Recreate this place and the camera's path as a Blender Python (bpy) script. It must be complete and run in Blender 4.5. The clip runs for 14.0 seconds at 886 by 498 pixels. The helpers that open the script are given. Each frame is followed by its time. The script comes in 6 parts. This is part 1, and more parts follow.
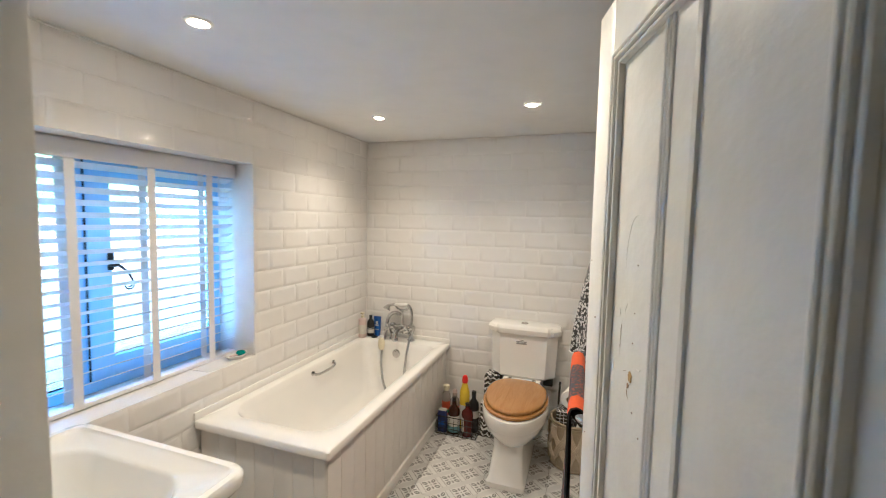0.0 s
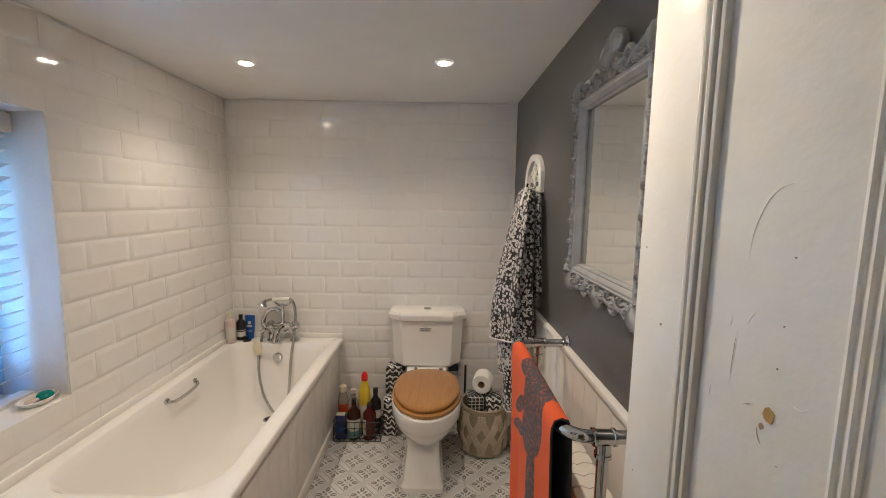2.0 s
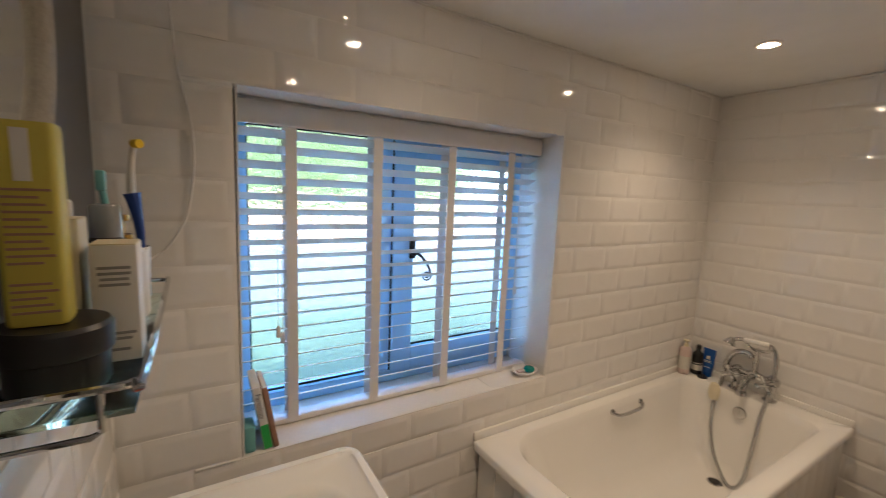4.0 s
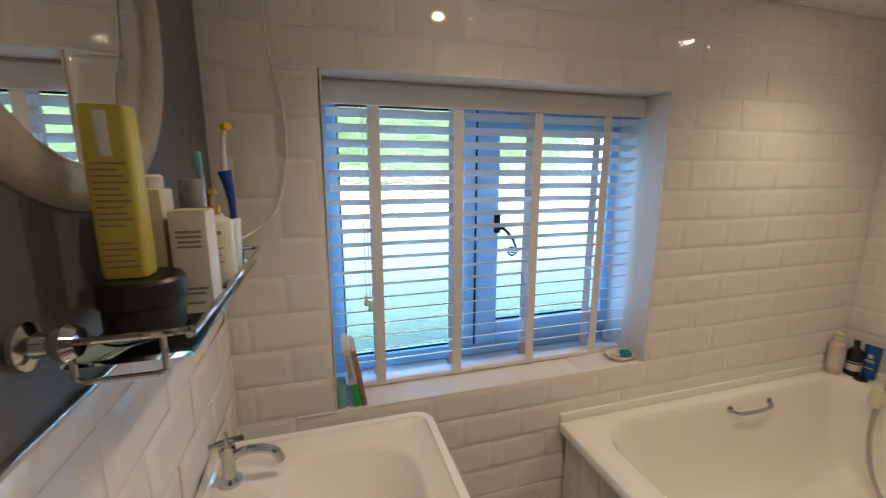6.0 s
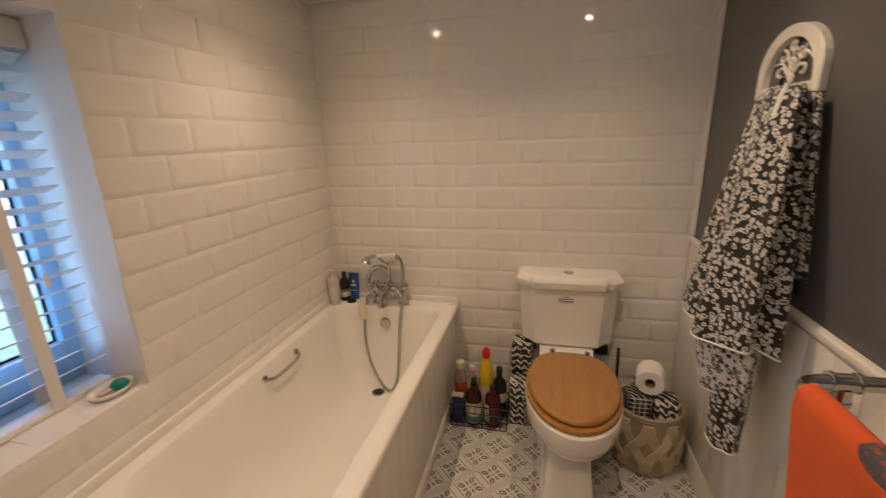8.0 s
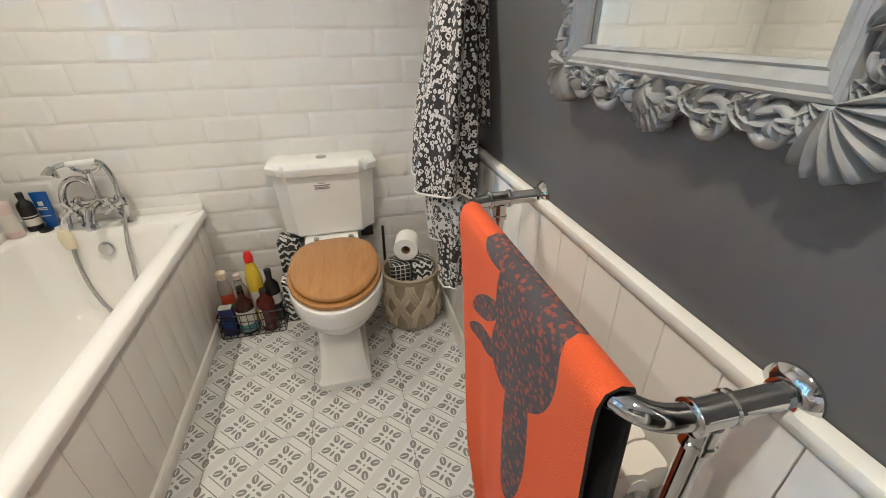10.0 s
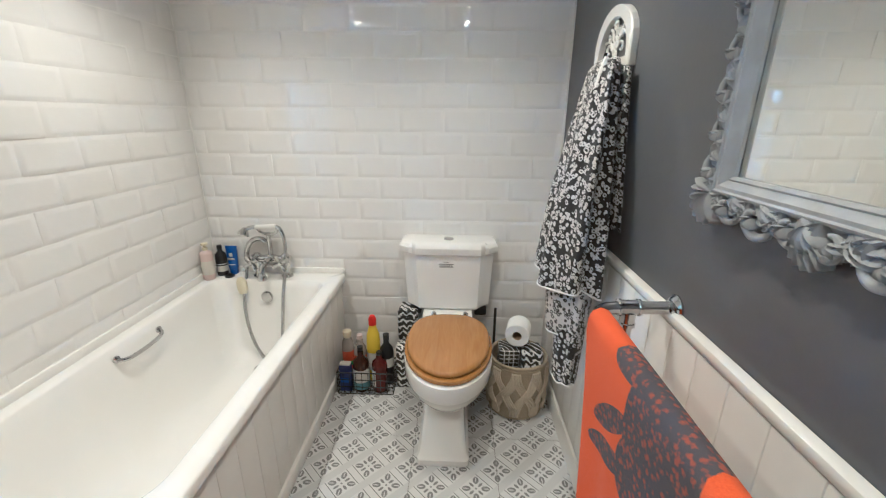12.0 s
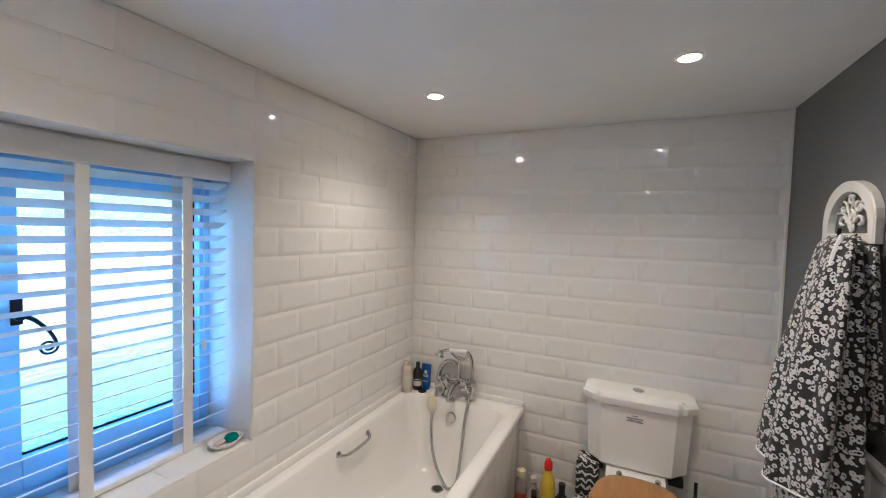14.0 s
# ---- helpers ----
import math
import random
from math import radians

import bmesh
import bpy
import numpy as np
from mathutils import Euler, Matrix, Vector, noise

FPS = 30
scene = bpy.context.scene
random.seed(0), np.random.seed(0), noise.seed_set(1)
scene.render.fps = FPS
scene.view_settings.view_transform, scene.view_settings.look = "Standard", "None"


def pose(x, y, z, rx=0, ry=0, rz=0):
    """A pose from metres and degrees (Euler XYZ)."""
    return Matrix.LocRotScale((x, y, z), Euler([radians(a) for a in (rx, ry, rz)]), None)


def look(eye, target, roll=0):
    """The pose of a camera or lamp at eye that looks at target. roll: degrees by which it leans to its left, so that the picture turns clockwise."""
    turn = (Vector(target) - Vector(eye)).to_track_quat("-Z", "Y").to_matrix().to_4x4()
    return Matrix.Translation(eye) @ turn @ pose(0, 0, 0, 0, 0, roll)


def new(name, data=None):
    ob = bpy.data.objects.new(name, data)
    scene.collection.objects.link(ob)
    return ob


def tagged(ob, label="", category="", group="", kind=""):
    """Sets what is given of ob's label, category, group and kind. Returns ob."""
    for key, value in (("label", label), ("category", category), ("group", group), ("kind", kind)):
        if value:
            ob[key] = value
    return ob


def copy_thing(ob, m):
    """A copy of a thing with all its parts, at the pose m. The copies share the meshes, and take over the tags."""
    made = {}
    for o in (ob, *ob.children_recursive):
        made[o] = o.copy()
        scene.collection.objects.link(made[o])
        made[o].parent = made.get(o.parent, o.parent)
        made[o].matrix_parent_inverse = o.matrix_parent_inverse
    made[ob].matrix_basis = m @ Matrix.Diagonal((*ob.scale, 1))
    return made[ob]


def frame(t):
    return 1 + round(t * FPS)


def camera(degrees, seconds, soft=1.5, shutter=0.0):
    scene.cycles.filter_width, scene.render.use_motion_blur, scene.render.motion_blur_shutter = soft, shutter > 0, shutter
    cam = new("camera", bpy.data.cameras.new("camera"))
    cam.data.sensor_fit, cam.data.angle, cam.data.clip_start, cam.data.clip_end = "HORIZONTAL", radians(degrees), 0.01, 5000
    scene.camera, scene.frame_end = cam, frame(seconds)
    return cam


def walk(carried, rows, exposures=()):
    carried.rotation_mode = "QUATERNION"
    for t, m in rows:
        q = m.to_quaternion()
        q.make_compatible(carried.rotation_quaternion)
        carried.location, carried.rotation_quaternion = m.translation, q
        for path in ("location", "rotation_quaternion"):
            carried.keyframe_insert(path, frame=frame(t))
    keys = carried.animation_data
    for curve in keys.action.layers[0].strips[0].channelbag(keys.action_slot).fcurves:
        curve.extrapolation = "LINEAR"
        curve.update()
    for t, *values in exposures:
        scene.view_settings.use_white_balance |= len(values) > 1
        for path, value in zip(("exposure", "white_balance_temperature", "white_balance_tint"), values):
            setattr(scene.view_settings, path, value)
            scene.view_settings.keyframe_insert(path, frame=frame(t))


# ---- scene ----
cam = camera(94.9, 14.0, soft=0.95, shutter=0.25)
PATH = [
    (0, (1.574, 0.212, 1.431), (0.93, 2.1, 1.289), 1.2),
    (0.5, (1.433, 0.325, 1.428), (1.091, 2.288, 1.263), 0.9),
    (1, (1.366, 0.389, 1.431), (1.24, 2.375, 1.24), 1.0),
    (1.5, (1.334, 0.45, 1.42), (1.34, 2.438, 1.197), 0.9),
    (2, (1.305, 0.461, 1.422), (1.323, 2.447, 1.184), 0.9),
    (2.5, (1.304, 0.524, 1.412), (1.054, 2.493, 1.17), 0.8),
    (3, (1.252, 0.63, 1.425), (0.487, 2.463, 1.192), 1.5),
    (3.5, (1.197, 0.657, 1.442), (-0.129, 2.131, 1.18), 2.5),
    (4, (1.141, 0.623, 1.45), (-0.547, 1.662, 1.181), 2.4),
    (4.2, (1.146, 0.613, 1.458), (-0.626, 1.493, 1.169), 2.6),
    (4.7, (1.150, 0.620, 1.462), (-0.705, 1.165, 1.145), 2.4),
    (5.25, (1.155, 0.640, 1.455), (-0.755, 1.035, 1.11), 1.6),
    (5.8, (1.158, 0.685, 1.440), (-0.745, 1.145, 1.07), 0.6),
    (6.3, (1.153, 0.737, 1.428), (-0.645, 1.524, 1.043), -0.2),
    (6.5, (1.14, 0.768, 1.442), (-0.585, 1.706, 1.063), -0.5),
    (7, (1.085, 0.87, 1.433), (-0.331, 2.236, 1.075), -0.9),
    (7.5, (1.062, 0.965, 1.418), (0.116, 2.677, 0.999), -1.4),
    (8, (1.112, 1.039, 1.387), (0.64, 2.908, 0.852), -1.9),
    (8.5, (1.204, 1.096, 1.353), (1.1, 2.97, 0.662), -2.4),
    (9, (1.268, 1.105, 1.314), (1.448, 2.91, 0.472), -1.7),
    (9.2, (1.298, 1.097, 1.297), (1.561, 2.866, 0.403), -1.4),
    (9.7, (1.335, 1.080, 1.268), (1.718, 2.80, 0.318), -0.9),
    (10.25, (1.352, 1.060, 1.255), (1.765, 2.76, 0.29), -0.4),
    (10.8, (1.348, 1.042, 1.255), (1.695, 2.78, 0.33), 0.0),
    (11.3, (1.335, 1.037, 1.267), (1.541, 2.839, 0.423), 0.3),
    (11.5, (1.336, 1.047, 1.287), (1.449, 2.881, 0.497), -0.1),
    (12, (1.28, 1.019, 1.325), (1.21, 2.919, 0.703), 0.4),
    (12.5, (1.246, 0.994, 1.356), (0.937, 2.919, 0.913), 0.7),
    (13, (1.218, 0.948, 1.407), (0.684, 2.854, 1.116), 0.8),
    (13.5, (1.225, 0.892, 1.448), (0.489, 2.744, 1.276), 1.1),
    (14, (1.186, 0.857, 1.47), (0.341, 2.668, 1.379), 1.5),
]
EXPOSURES = [
    (0.0, 5.15, 4570, -2), (0.5, 4.82, 4760, 0), (1.0, 4.63, 4760, 2), (1.5, 4.60, 4860, 2), (2.0, 4.65, 4710, 2), (2.5, 4.80, 4480, 1), (3.0, 4.74, 4290, -1), (3.5, 4.31, 5140, 3), (4.0, 4.08, 5290, 4),
    (6.5, 4.14, 5240, 2), (7.0, 4.06, 5290, 2), (7.5, 4.01, 5540, 4), (8.0, 4.29, 5750, 8), (8.5, 4.59, 4730, -2), (9.0, 4.84, 4530, -4), (11.5, 5.22, 4130, -4), (12.5, 5.17, 4030, -5), (13.0, 5.06, 3880, -6), (14.0, 4.66, 4350, 1)]
SKY, SUN, LAMP, WARM = 0.15, 1.0, 0.95, (1.0, 0.65, 0.37)
GLOWING = 9.0
TILT_SLAT = 24
walk(cam, [(t, look(eye, target, roll)) for t, eye, target, roll in PATH], EXPOSURES)

# ---- light ----
world = bpy.data.worlds.new("sky")
scene.world = world
world.use_nodes = True
wn = world.node_tree.nodes
sky = wn.new("ShaderNodeTexSky")
sky.sky_type, sky.sun_disc = "NISHITA", False
sky.sun_elevation, sky.sun_rotation = radians(42), radians(105)
sky.ozone_density = 3.0
wn["Background"].inputs["Strength"].default_value = SKY
world.node_tree.links.new(sky.outputs[0], wn["Background"].inputs["Color"])
sun = new("sun", bpy.data.lights.new("sun", "SUN"))
sun.data.energy, sun.data.angle, sun.data.color = SUN, radians(0.5), (1, 0.95, 0.88)
sun.matrix_world = look((8, -2.2, 7.5), (0, 0, 0))
LAMPS = [(0.445, 2.335), (1.315, 2.285), (0.46, 1.165), (1.315, 1.15)]
HIGH, RIGHT, NEAR, FAR = 2.008, 1.766, 0.445, 3.0
for lx, ly in LAMPS:
    lamp = new("downlight_lamp", bpy.data.lights.new("downlight_lamp", "SPOT"))
    lamp.data.energy, lamp.data.color, lamp.data.shadow_soft_size = LAMP, WARM, 0.016
    lamp.data.spot_size, lamp.data.spot_blend = radians(134), 1.0
    lamp.matrix_world = look((lx, ly, HIGH - 0.034), (lx, ly, 0))


# ---- materials ----
def material(name, color, rough=0.5, metal=0.0, spread=0.08, scale=30, bump=0.0, bscale=200, coat=0.0, stain=None, stainscale=6, stainamt=0.3):
    m = bpy.data.materials.new(name)
    m.use_nodes = True
    n, l = m.node_tree.nodes, m.node_tree.links
    b = n["Principled BSDF"]
    b.inputs["Roughness"].default_value, b.inputs["Metallic"].default_value = rough, metal
    b.inputs["Coat Weight"].default_value = coat
    co = n.new("ShaderNodeTexCoord")
    big, small = n.new("ShaderNodeTexNoise"), n.new("ShaderNodeTexNoise")
    big.inputs["Scale"].default_value, small.inputs["Scale"].default_value = stainscale, scale
    small.inputs["Detail"].default_value = 6
    for t in (big, small):
        l.new(co.outputs["Object"], t.inputs["Vector"])
    ramp = n.new("ShaderNodeMapRange")
    ramp.inputs["To Min"].default_value, ramp.inputs["To Max"].default_value = 1 - spread, 1 + spread
    l.new(small.outputs["Fac"], ramp.inputs["Value"])
    mul = n.new("ShaderNodeVectorMath")
    mul.operation = "SCALE"
    mix = n.new("ShaderNodeMix")
    mix.data_type = "RGBA"
    mix.inputs["A"].default_value = (*color, 1)
    mix.inputs["B"].default_value = (*(stain or [c * 0.9 for c in color]), 1)
    st = n.new("ShaderNodeMapRange")
    st.inputs["From Min"].default_value, st.inputs["From Max"].default_value = 0.45, 0.75
    st.inputs["To Max"].default_value = stainamt
    l.new(big.outputs["Fac"], st.inputs["Value"])
    l.new(st.outputs["Result"], mix.inputs["Factor"])
    l.new(mix.outputs["Result"], mul.inputs[0])
    l.new(ramp.outputs["Result"], mul.inputs["Scale"])
    l.new(mul.outputs["Vector"], b.inputs["Base Color"])
    if bump:
        tex, bp = n.new("ShaderNodeTexNoise"), n.new("ShaderNodeBump")
        tex.inputs["Scale"].default_value, tex.inputs["Detail"].default_value = bscale, 4
        bp.inputs["Strength"].default_value, bp.inputs["Distance"].default_value = bump, 0.004
        l.new(co.outputs["Object"], tex.inputs["Vector"])
        l.new(tex.outputs["Fac"], bp.inputs["Height"])
        l.new(bp.outputs["Normal"], b.inputs["Normal"])
    return m


def bsdf(m):
    return m.node_tree.nodes["Principled BSDF"]


TILE = material("white_glazed_tile", (0.80, 0.785, 0.76), 0.04, spread=0.02, scale=8, bump=0.14, bscale=20, stainscale=3, stainamt=0.15)
GROUT = material("pale_grout", (0.80, 0.785, 0.755), 0.7, spread=0.05, scale=120, bump=0.2, bscale=300)
CEILING = material("white_ceiling_paint", (0.86, 0.86, 0.85), 0.75, spread=0.02, scale=15, bump=0.12, bscale=90)
GREY = material("dark_grey_wall_paint", (0.115, 0.115, 0.12), 0.42, spread=0.05, scale=40, bump=0.06, bscale=120, stainamt=0.25)
WHITEWOOD = material("white_gloss_wood_paint", (0.78, 0.765, 0.72), 0.28, spread=0.03, scale=25, bump=0.10, bscale=40, stain=(0.66, 0.63, 0.57), stainscale=4, stainamt=0.4)
PANEL = material("cream_eggshell_panelling", (0.74, 0.72, 0.68), 0.38, spread=0.03, scale=25, bump=0.06, bscale=60, stainscale=5, stainamt=0.3)
DOORPAINT = material("chipped_off_white_door_paint", (0.83, 0.815, 0.76), 0.33, spread=0.05, scale=18, bump=0.45, bscale=22, stain=(0.74, 0.71, 0.64), stainscale=7, stainamt=0.45)
ACRYLIC = material("white_bath_acrylic", (0.85, 0.835, 0.80), 0.12, spread=0.012, scale=10, stainscale=3, stainamt=0.12)
CERAMIC = material("white_ceramic", (0.84, 0.83, 0.80), 0.07, spread=0.012, scale=10, stainscale=4, stainamt=0.1)
CHROME = material("chrome", (0.58, 0.58, 0.58), 0.06, 1.0, spread=0.03, scale=60)
# white paint; the blue tint of daylight is put into its colour
WINPAINT = material("white_window_paint_daylight_blue", (0.40, 0.66, 0.95), 0.3, spread=0.02, scale=30, bump=0.05, bscale=50)
SLAT = material("white_blind_slat", (0.82, 0.82, 0.82), 0.4, spread=0.03, scale=30)
TAPE = material("white_fabric_tape", (0.78, 0.77, 0.76), 0.9, spread=0.06, scale=400, bump=0.3, bscale=900)
BLACKMETAL = material("black_iron", (0.015, 0.015, 0.016), 0.45, 0.6, spread=0.2, scale=80, bump=0.2, bscale=200)
DARKHALL = material("hall_wall_paint", (0.72, 0.71, 0.68), 0.6, spread=0.04, scale=20, bump=0.05)
HALLFLOOR = material("hall_carpet", (0.42, 0.38, 0.33), 0.95, spread=0.25, scale=300, bump=0.5, bscale=500)


# ---- mesh helpers ----
def box(bm, x0, y0, z0, x1, y1, z1, bevel=0.0, seg=2):
    r = bmesh.ops.create_cube(bm, size=1.0)
    bmesh.ops.scale(bm, vec=(x1 - x0, y1 - y0, z1 - z0), verts=r["verts"])
    bmesh.ops.translate(bm, vec=((x0 + x1) / 2, (y0 + y1) / 2, (z0 + z1) / 2), verts=r["verts"])
    if bevel:
        es = list({e for v in r["verts"] for e in v.link_edges})
        bmesh.ops.bevel(bm, geom=es, offset=bevel, segments=seg, profile=0.5, affect="EDGES")


def loft(bm, rings, cap0=True, cap1=True, closed=True):
    vs = [[bm.verts.new(p) for p in r] for r in rings]
    n = len(vs[0])
    for a, b in zip(vs, vs[1:]):
        for i in range(n if closed else n - 1):
            j = (i + 1) % n
            bm.faces.new((a[i], a[j], b[j], b[i]))
    if cap0 and closed:
        bm.faces.new(vs[0][::-1])
    if cap1 and closed:
        bm.faces.new(vs[-1])
    return vs


def lathe(bm, prof, at=(0, 0, 0), seg=24, axis=(0, 0, 1), cap0=True, cap1=True, squash=1.0):
    q = Vector((0, 0, 1)).rotation_difference(Vector(axis))
    rings = []
    for r, z in prof:
        rings.append([Vector(at) + q @ Vector((r * math.cos(a), squash * r * math.sin(a), z)) for a in [2 * math.pi * i / seg for i in range(seg)]])
    loft(bm, rings, cap0, cap1)


def smooth_line(pts, per=6):
    pts = [Vector(p) for p in pts]
    out = []
    for i in range(len(pts) - 1):
        p0, p1, p2, p3 = pts[max(i - 1, 0)], pts[i], pts[i + 1], pts[min(i + 2, len(pts) - 1)]
        for k in range(per):
            t = k / per
            out.append(0.5 * ((2 * p1) + (p2 - p0) * t + (2 * p0 - 5 * p1 + 4 * p2 - p3) * t * t + (3 * p1 - p0 - 3 * p2 + p3) * t ** 3))
    return out + [pts[-1]]


def tube(bm, pts, r, seg=10, per=6, taper=None):
    line = smooth_line(pts, per) if per > 1 else [Vector(p) for p in pts]
    t0 = (line[1] - line[0]).normalized()
    nrm = t0.orthogonal().normalized()
    rings = []
    for i, p in enumerate(line):
        t = (line[min(i + 1, len(line) - 1)] - line[max(i - 1, 0)]).normalized()
        nrm = (nrm - t * nrm.dot(t)).normalized()
        bi = t.cross(nrm)
        rr = r if taper is None else r * taper(i / (len(line) - 1))
        rings.append([p + rr * (math.cos(a) * nrm + math.sin(a) * bi) for a in [2 * math.pi * k / seg for k in range(seg)]])
    loft(bm, rings)


def rrect(x0, y0, x1, y1, r, z, n=6):
    """A rounded rectangle's outline, counter-clockwise, at height z."""
    out = []
    for cx, cy, a0 in ((x1 - r, y1 - r, 0), (x0 + r, y1 - r, 90), (x0 + r, y0 + r, 180), (x1 - r, y0 + r, 270)):
        for k in range(n + 1):
            a = radians(a0 + 90 * k / n)
            out.append((cx + r * math.cos(a), cy + r * math.sin(a), z))
    return out


def finish(bm, smooth=True, angle=35):
    bmesh.ops.recalc_face_normals(bm, faces=bm.faces)
    me = bpy.data.meshes.new("mesh")
    bm.to_mesh(me)
    bm.free()
    if smooth:
        me.shade_smooth()
        me.set_sharp_from_angle(angle=radians(angle))
    return me


def part(name, bm, mat, parent=None, label="", smooth=True, angle=35):
    me = bm if isinstance(bm, bpy.types.Mesh) else finish(bm, smooth, angle)
    if mat and not me.materials:
        me.materials.append(mat)
    ob = new(name, me)
    if parent is not None:
        ob.parent = parent
        ob.matrix_parent_inverse = parent.matrix_basis.inverted()
    if label:
        tagged(ob, label)
    return ob


def thing(name, at, label, category, group=""):
    e = new(name)
    e.empty_display_size = 0.05
    e.matrix_basis = pose(*at)
    return tagged(e, label, category, group)


def boxpart(name, dims, mat, parent=None, label="", bevel=0.0):
    bm = bmesh.new()
    box(bm, *dims, bevel=bevel)
    return part(name, bm, mat, parent, label)


def setting(ob, label, category):
    return tagged(ob, label, category, kind="structure")


# ---- structure ----
bm = bmesh.new()
box(bm, 0, NEAR - 0.145, -0.1, RIGHT, FAR, 0)
floor = setting(part("floor", bm, None, smooth=False), "grey and white patterned vinyl tile floor", "floor")
bm = bmesh.new()
box(bm, -0.33, -1.4, HIGH, 2.5, FAR + 0.12, HIGH + 0.2)
ceiling = setting(part("ceiling", bm, CEILING, smooth=False), "smooth white painted ceiling with recessed downlights", "ceiling")

WY0, WY1, WZ0, WZ1 = 0.712, 1.852, 0.712, 1.692
bm = bmesh.new()
box(bm, -0.33, NEAR - 0.145, -0.1, -0.0014, WY0, HIGH)
box(bm, -0.33, WY1, -0.1, -0.0014, FAR + 0.12, HIGH)
box(bm, -0.33, WY0, -0.1, -0.0014, WY1, WZ0)
box(bm, -0.33, WY0, WZ1, -0.0014, WY1, HIGH)
wall_w = setting(part("wall_window", bm, GROUT, smooth=False), "wall of white bevelled metro tiles with pale grout", "wall")
bm = bmesh.new()
box(bm, -0.0014, FAR + 0.0014, -0.1, 2.5, FAR + 0.12, HIGH)
wall_f = setting(part("wall_far", bm, GROUT, smooth=False), "end wall of glossy white bevelled metro tiles", "wall")
bm = bmesh.new()
box(bm, RIGHT, 0.30, 0, RIGHT + 0.12, FAR + 0.002, HIGH)
wall_r = setting(part("wall_right", bm, GREY, smooth=False), "dark grey painted wall", "wall")
DX0 = 1.095
bm = bmesh.new()
box(bm, -0.002, NEAR - 0.145, 0, DX0 - 0.03, NEAR - 0.0025, HIGH)
box(bm, DX0 - 0.03, NEAR - 0.145, 1.84, RIGHT, NEAR - 0.008, HIGH)
wall_n = setting(part("wall_near", bm, GREY, smooth=False), "dark grey painted wall above white tiles", "wall")
# doorway lining
bm = bmesh.new()
box(bm, DX0 - 0.03, NEAR - 0.15, 0, DX0, NEAR + 0.006, 1.84, 0.004)
box(bm, DX0 - 0.10, NEAR - 0.007, 0, DX0 - 0.012, NEAR + 0.012, 1.90, 0.004)
box(bm, DX0 - 0.03, NEAR - 0.15, 1.81, RIGHT, NEAR + 0.006, 1.84, 0.004)
lining = setting(part("door_frame", bm, DOORPAINT), "off-white painted door lining and architrave", "door frame")
# hall behind the doorway
for nm, d, mt, lb, ct in (
    ("hall_floor", (0.2, -1.4, -0.1, 2.5, NEAR - 0.145, 0), HALLFLOOR, "brown carpeted hall floor", "floor"),
    ("hall_wall_left", (0.1, -1.4, 0, 0.2, NEAR - 0.145, HIGH), DARKHALL, "plain painted hall wall", "wall"),
    ("hall_wall_right", (2.4, -1.4, 0, 2.5, NEAR - 0.145, HIGH), DARKHALL, "plain painted hall wall", "wall"),
    ("hall_wall_end", (0.1, -1.5, 0, 2.5, -1.4, HIGH), DARKHALL, "plain painted hall wall", "wall"),
    ("hall_wall_front", (RIGHT + 0.12, NEAR - 0.145, 0, 2.5, NEAR - 0.045, HIGH), DARKHALL, "plain painted hall wall", "wall")):
    bm = bmesh.new()
    box(bm, *d)
    setting(part(nm, bm, mt, smooth=False), lb, ct)

# panelling, dado rail and skirting on the right wall
pan = setting(boxpart("panelling", (RIGHT - 0.008, 0.45, 0, RIGHT, FAR, 0.897), PANEL), "cream tongue-and-groove wall panelling below the dado", "panelling")
y = 0.452
while y < FAR - 0.02:
    w = min(0.098, FAR - 0.006 - y)
    boxpart("board", (RIGHT - 0.017, y, 0.02, RIGHT - 0.0085, y + w - 0.0015, 0.894), PANEL, pan, bevel=0.002)
    y += 0.098
bm = bmesh.new()
prof = [(0, 0), (0.0165, 0), (0.019, 0.005), (0.021, 0.014), (0.0185, 0.021), (0.011, 0.026), (0, 0.026)]
loft(bm, [[(RIGHT - 0.002 - a, yy, 0.897 + b) for a, b in prof] for yy in (0.46, FAR - 0.004)])
setting(part("dado_rail", bm, WHITEWOOD), "white painted wooden dado rail", "trim")
bm = bmesh.new()
prof = [(0, 0), (0.016, 0), (0.016, 0.075), (0.010, 0.088), (0, 0.09)]
loft(bm, [[(RIGHT - 0.018 - a, yy, b + 0.001) for a, b in prof] for yy in (0.46, FAR - 0.004)])
setting(part("baseboard", bm, WHITEWOOD), "low white painted skirting board", "skirting")
boxpart_trim = boxpart("corner_trim", (RIGHT - 0.010, FAR - 0.012, 0.932, RIGHT - 0.001, FAR + 0.004, HIGH - 0.002), WHITEWOOD)
setting(boxpart_trim, "thin white corner sealant trim", "trim")


# ---- bath ----
def tub_ring(x0, y0, x1, y1, near, far, z, n):
    """A tub outline with corner radius far at the tap end and near at the other."""
    out = []
    for cx, cy, r, a0 in ((x1 - far, y1 - far, far, 0), (x0 + far, y1 - far, far, 90), (x0 + near, y0 + near, near, 180), (x1 - near, y0 + near, near, 270)):
        for k in range(n + 1):
            a = radians(a0 + 90 * k / n)
            out.append((cx + r * math.cos(a), cy + r * math.sin(a), z))
    return out


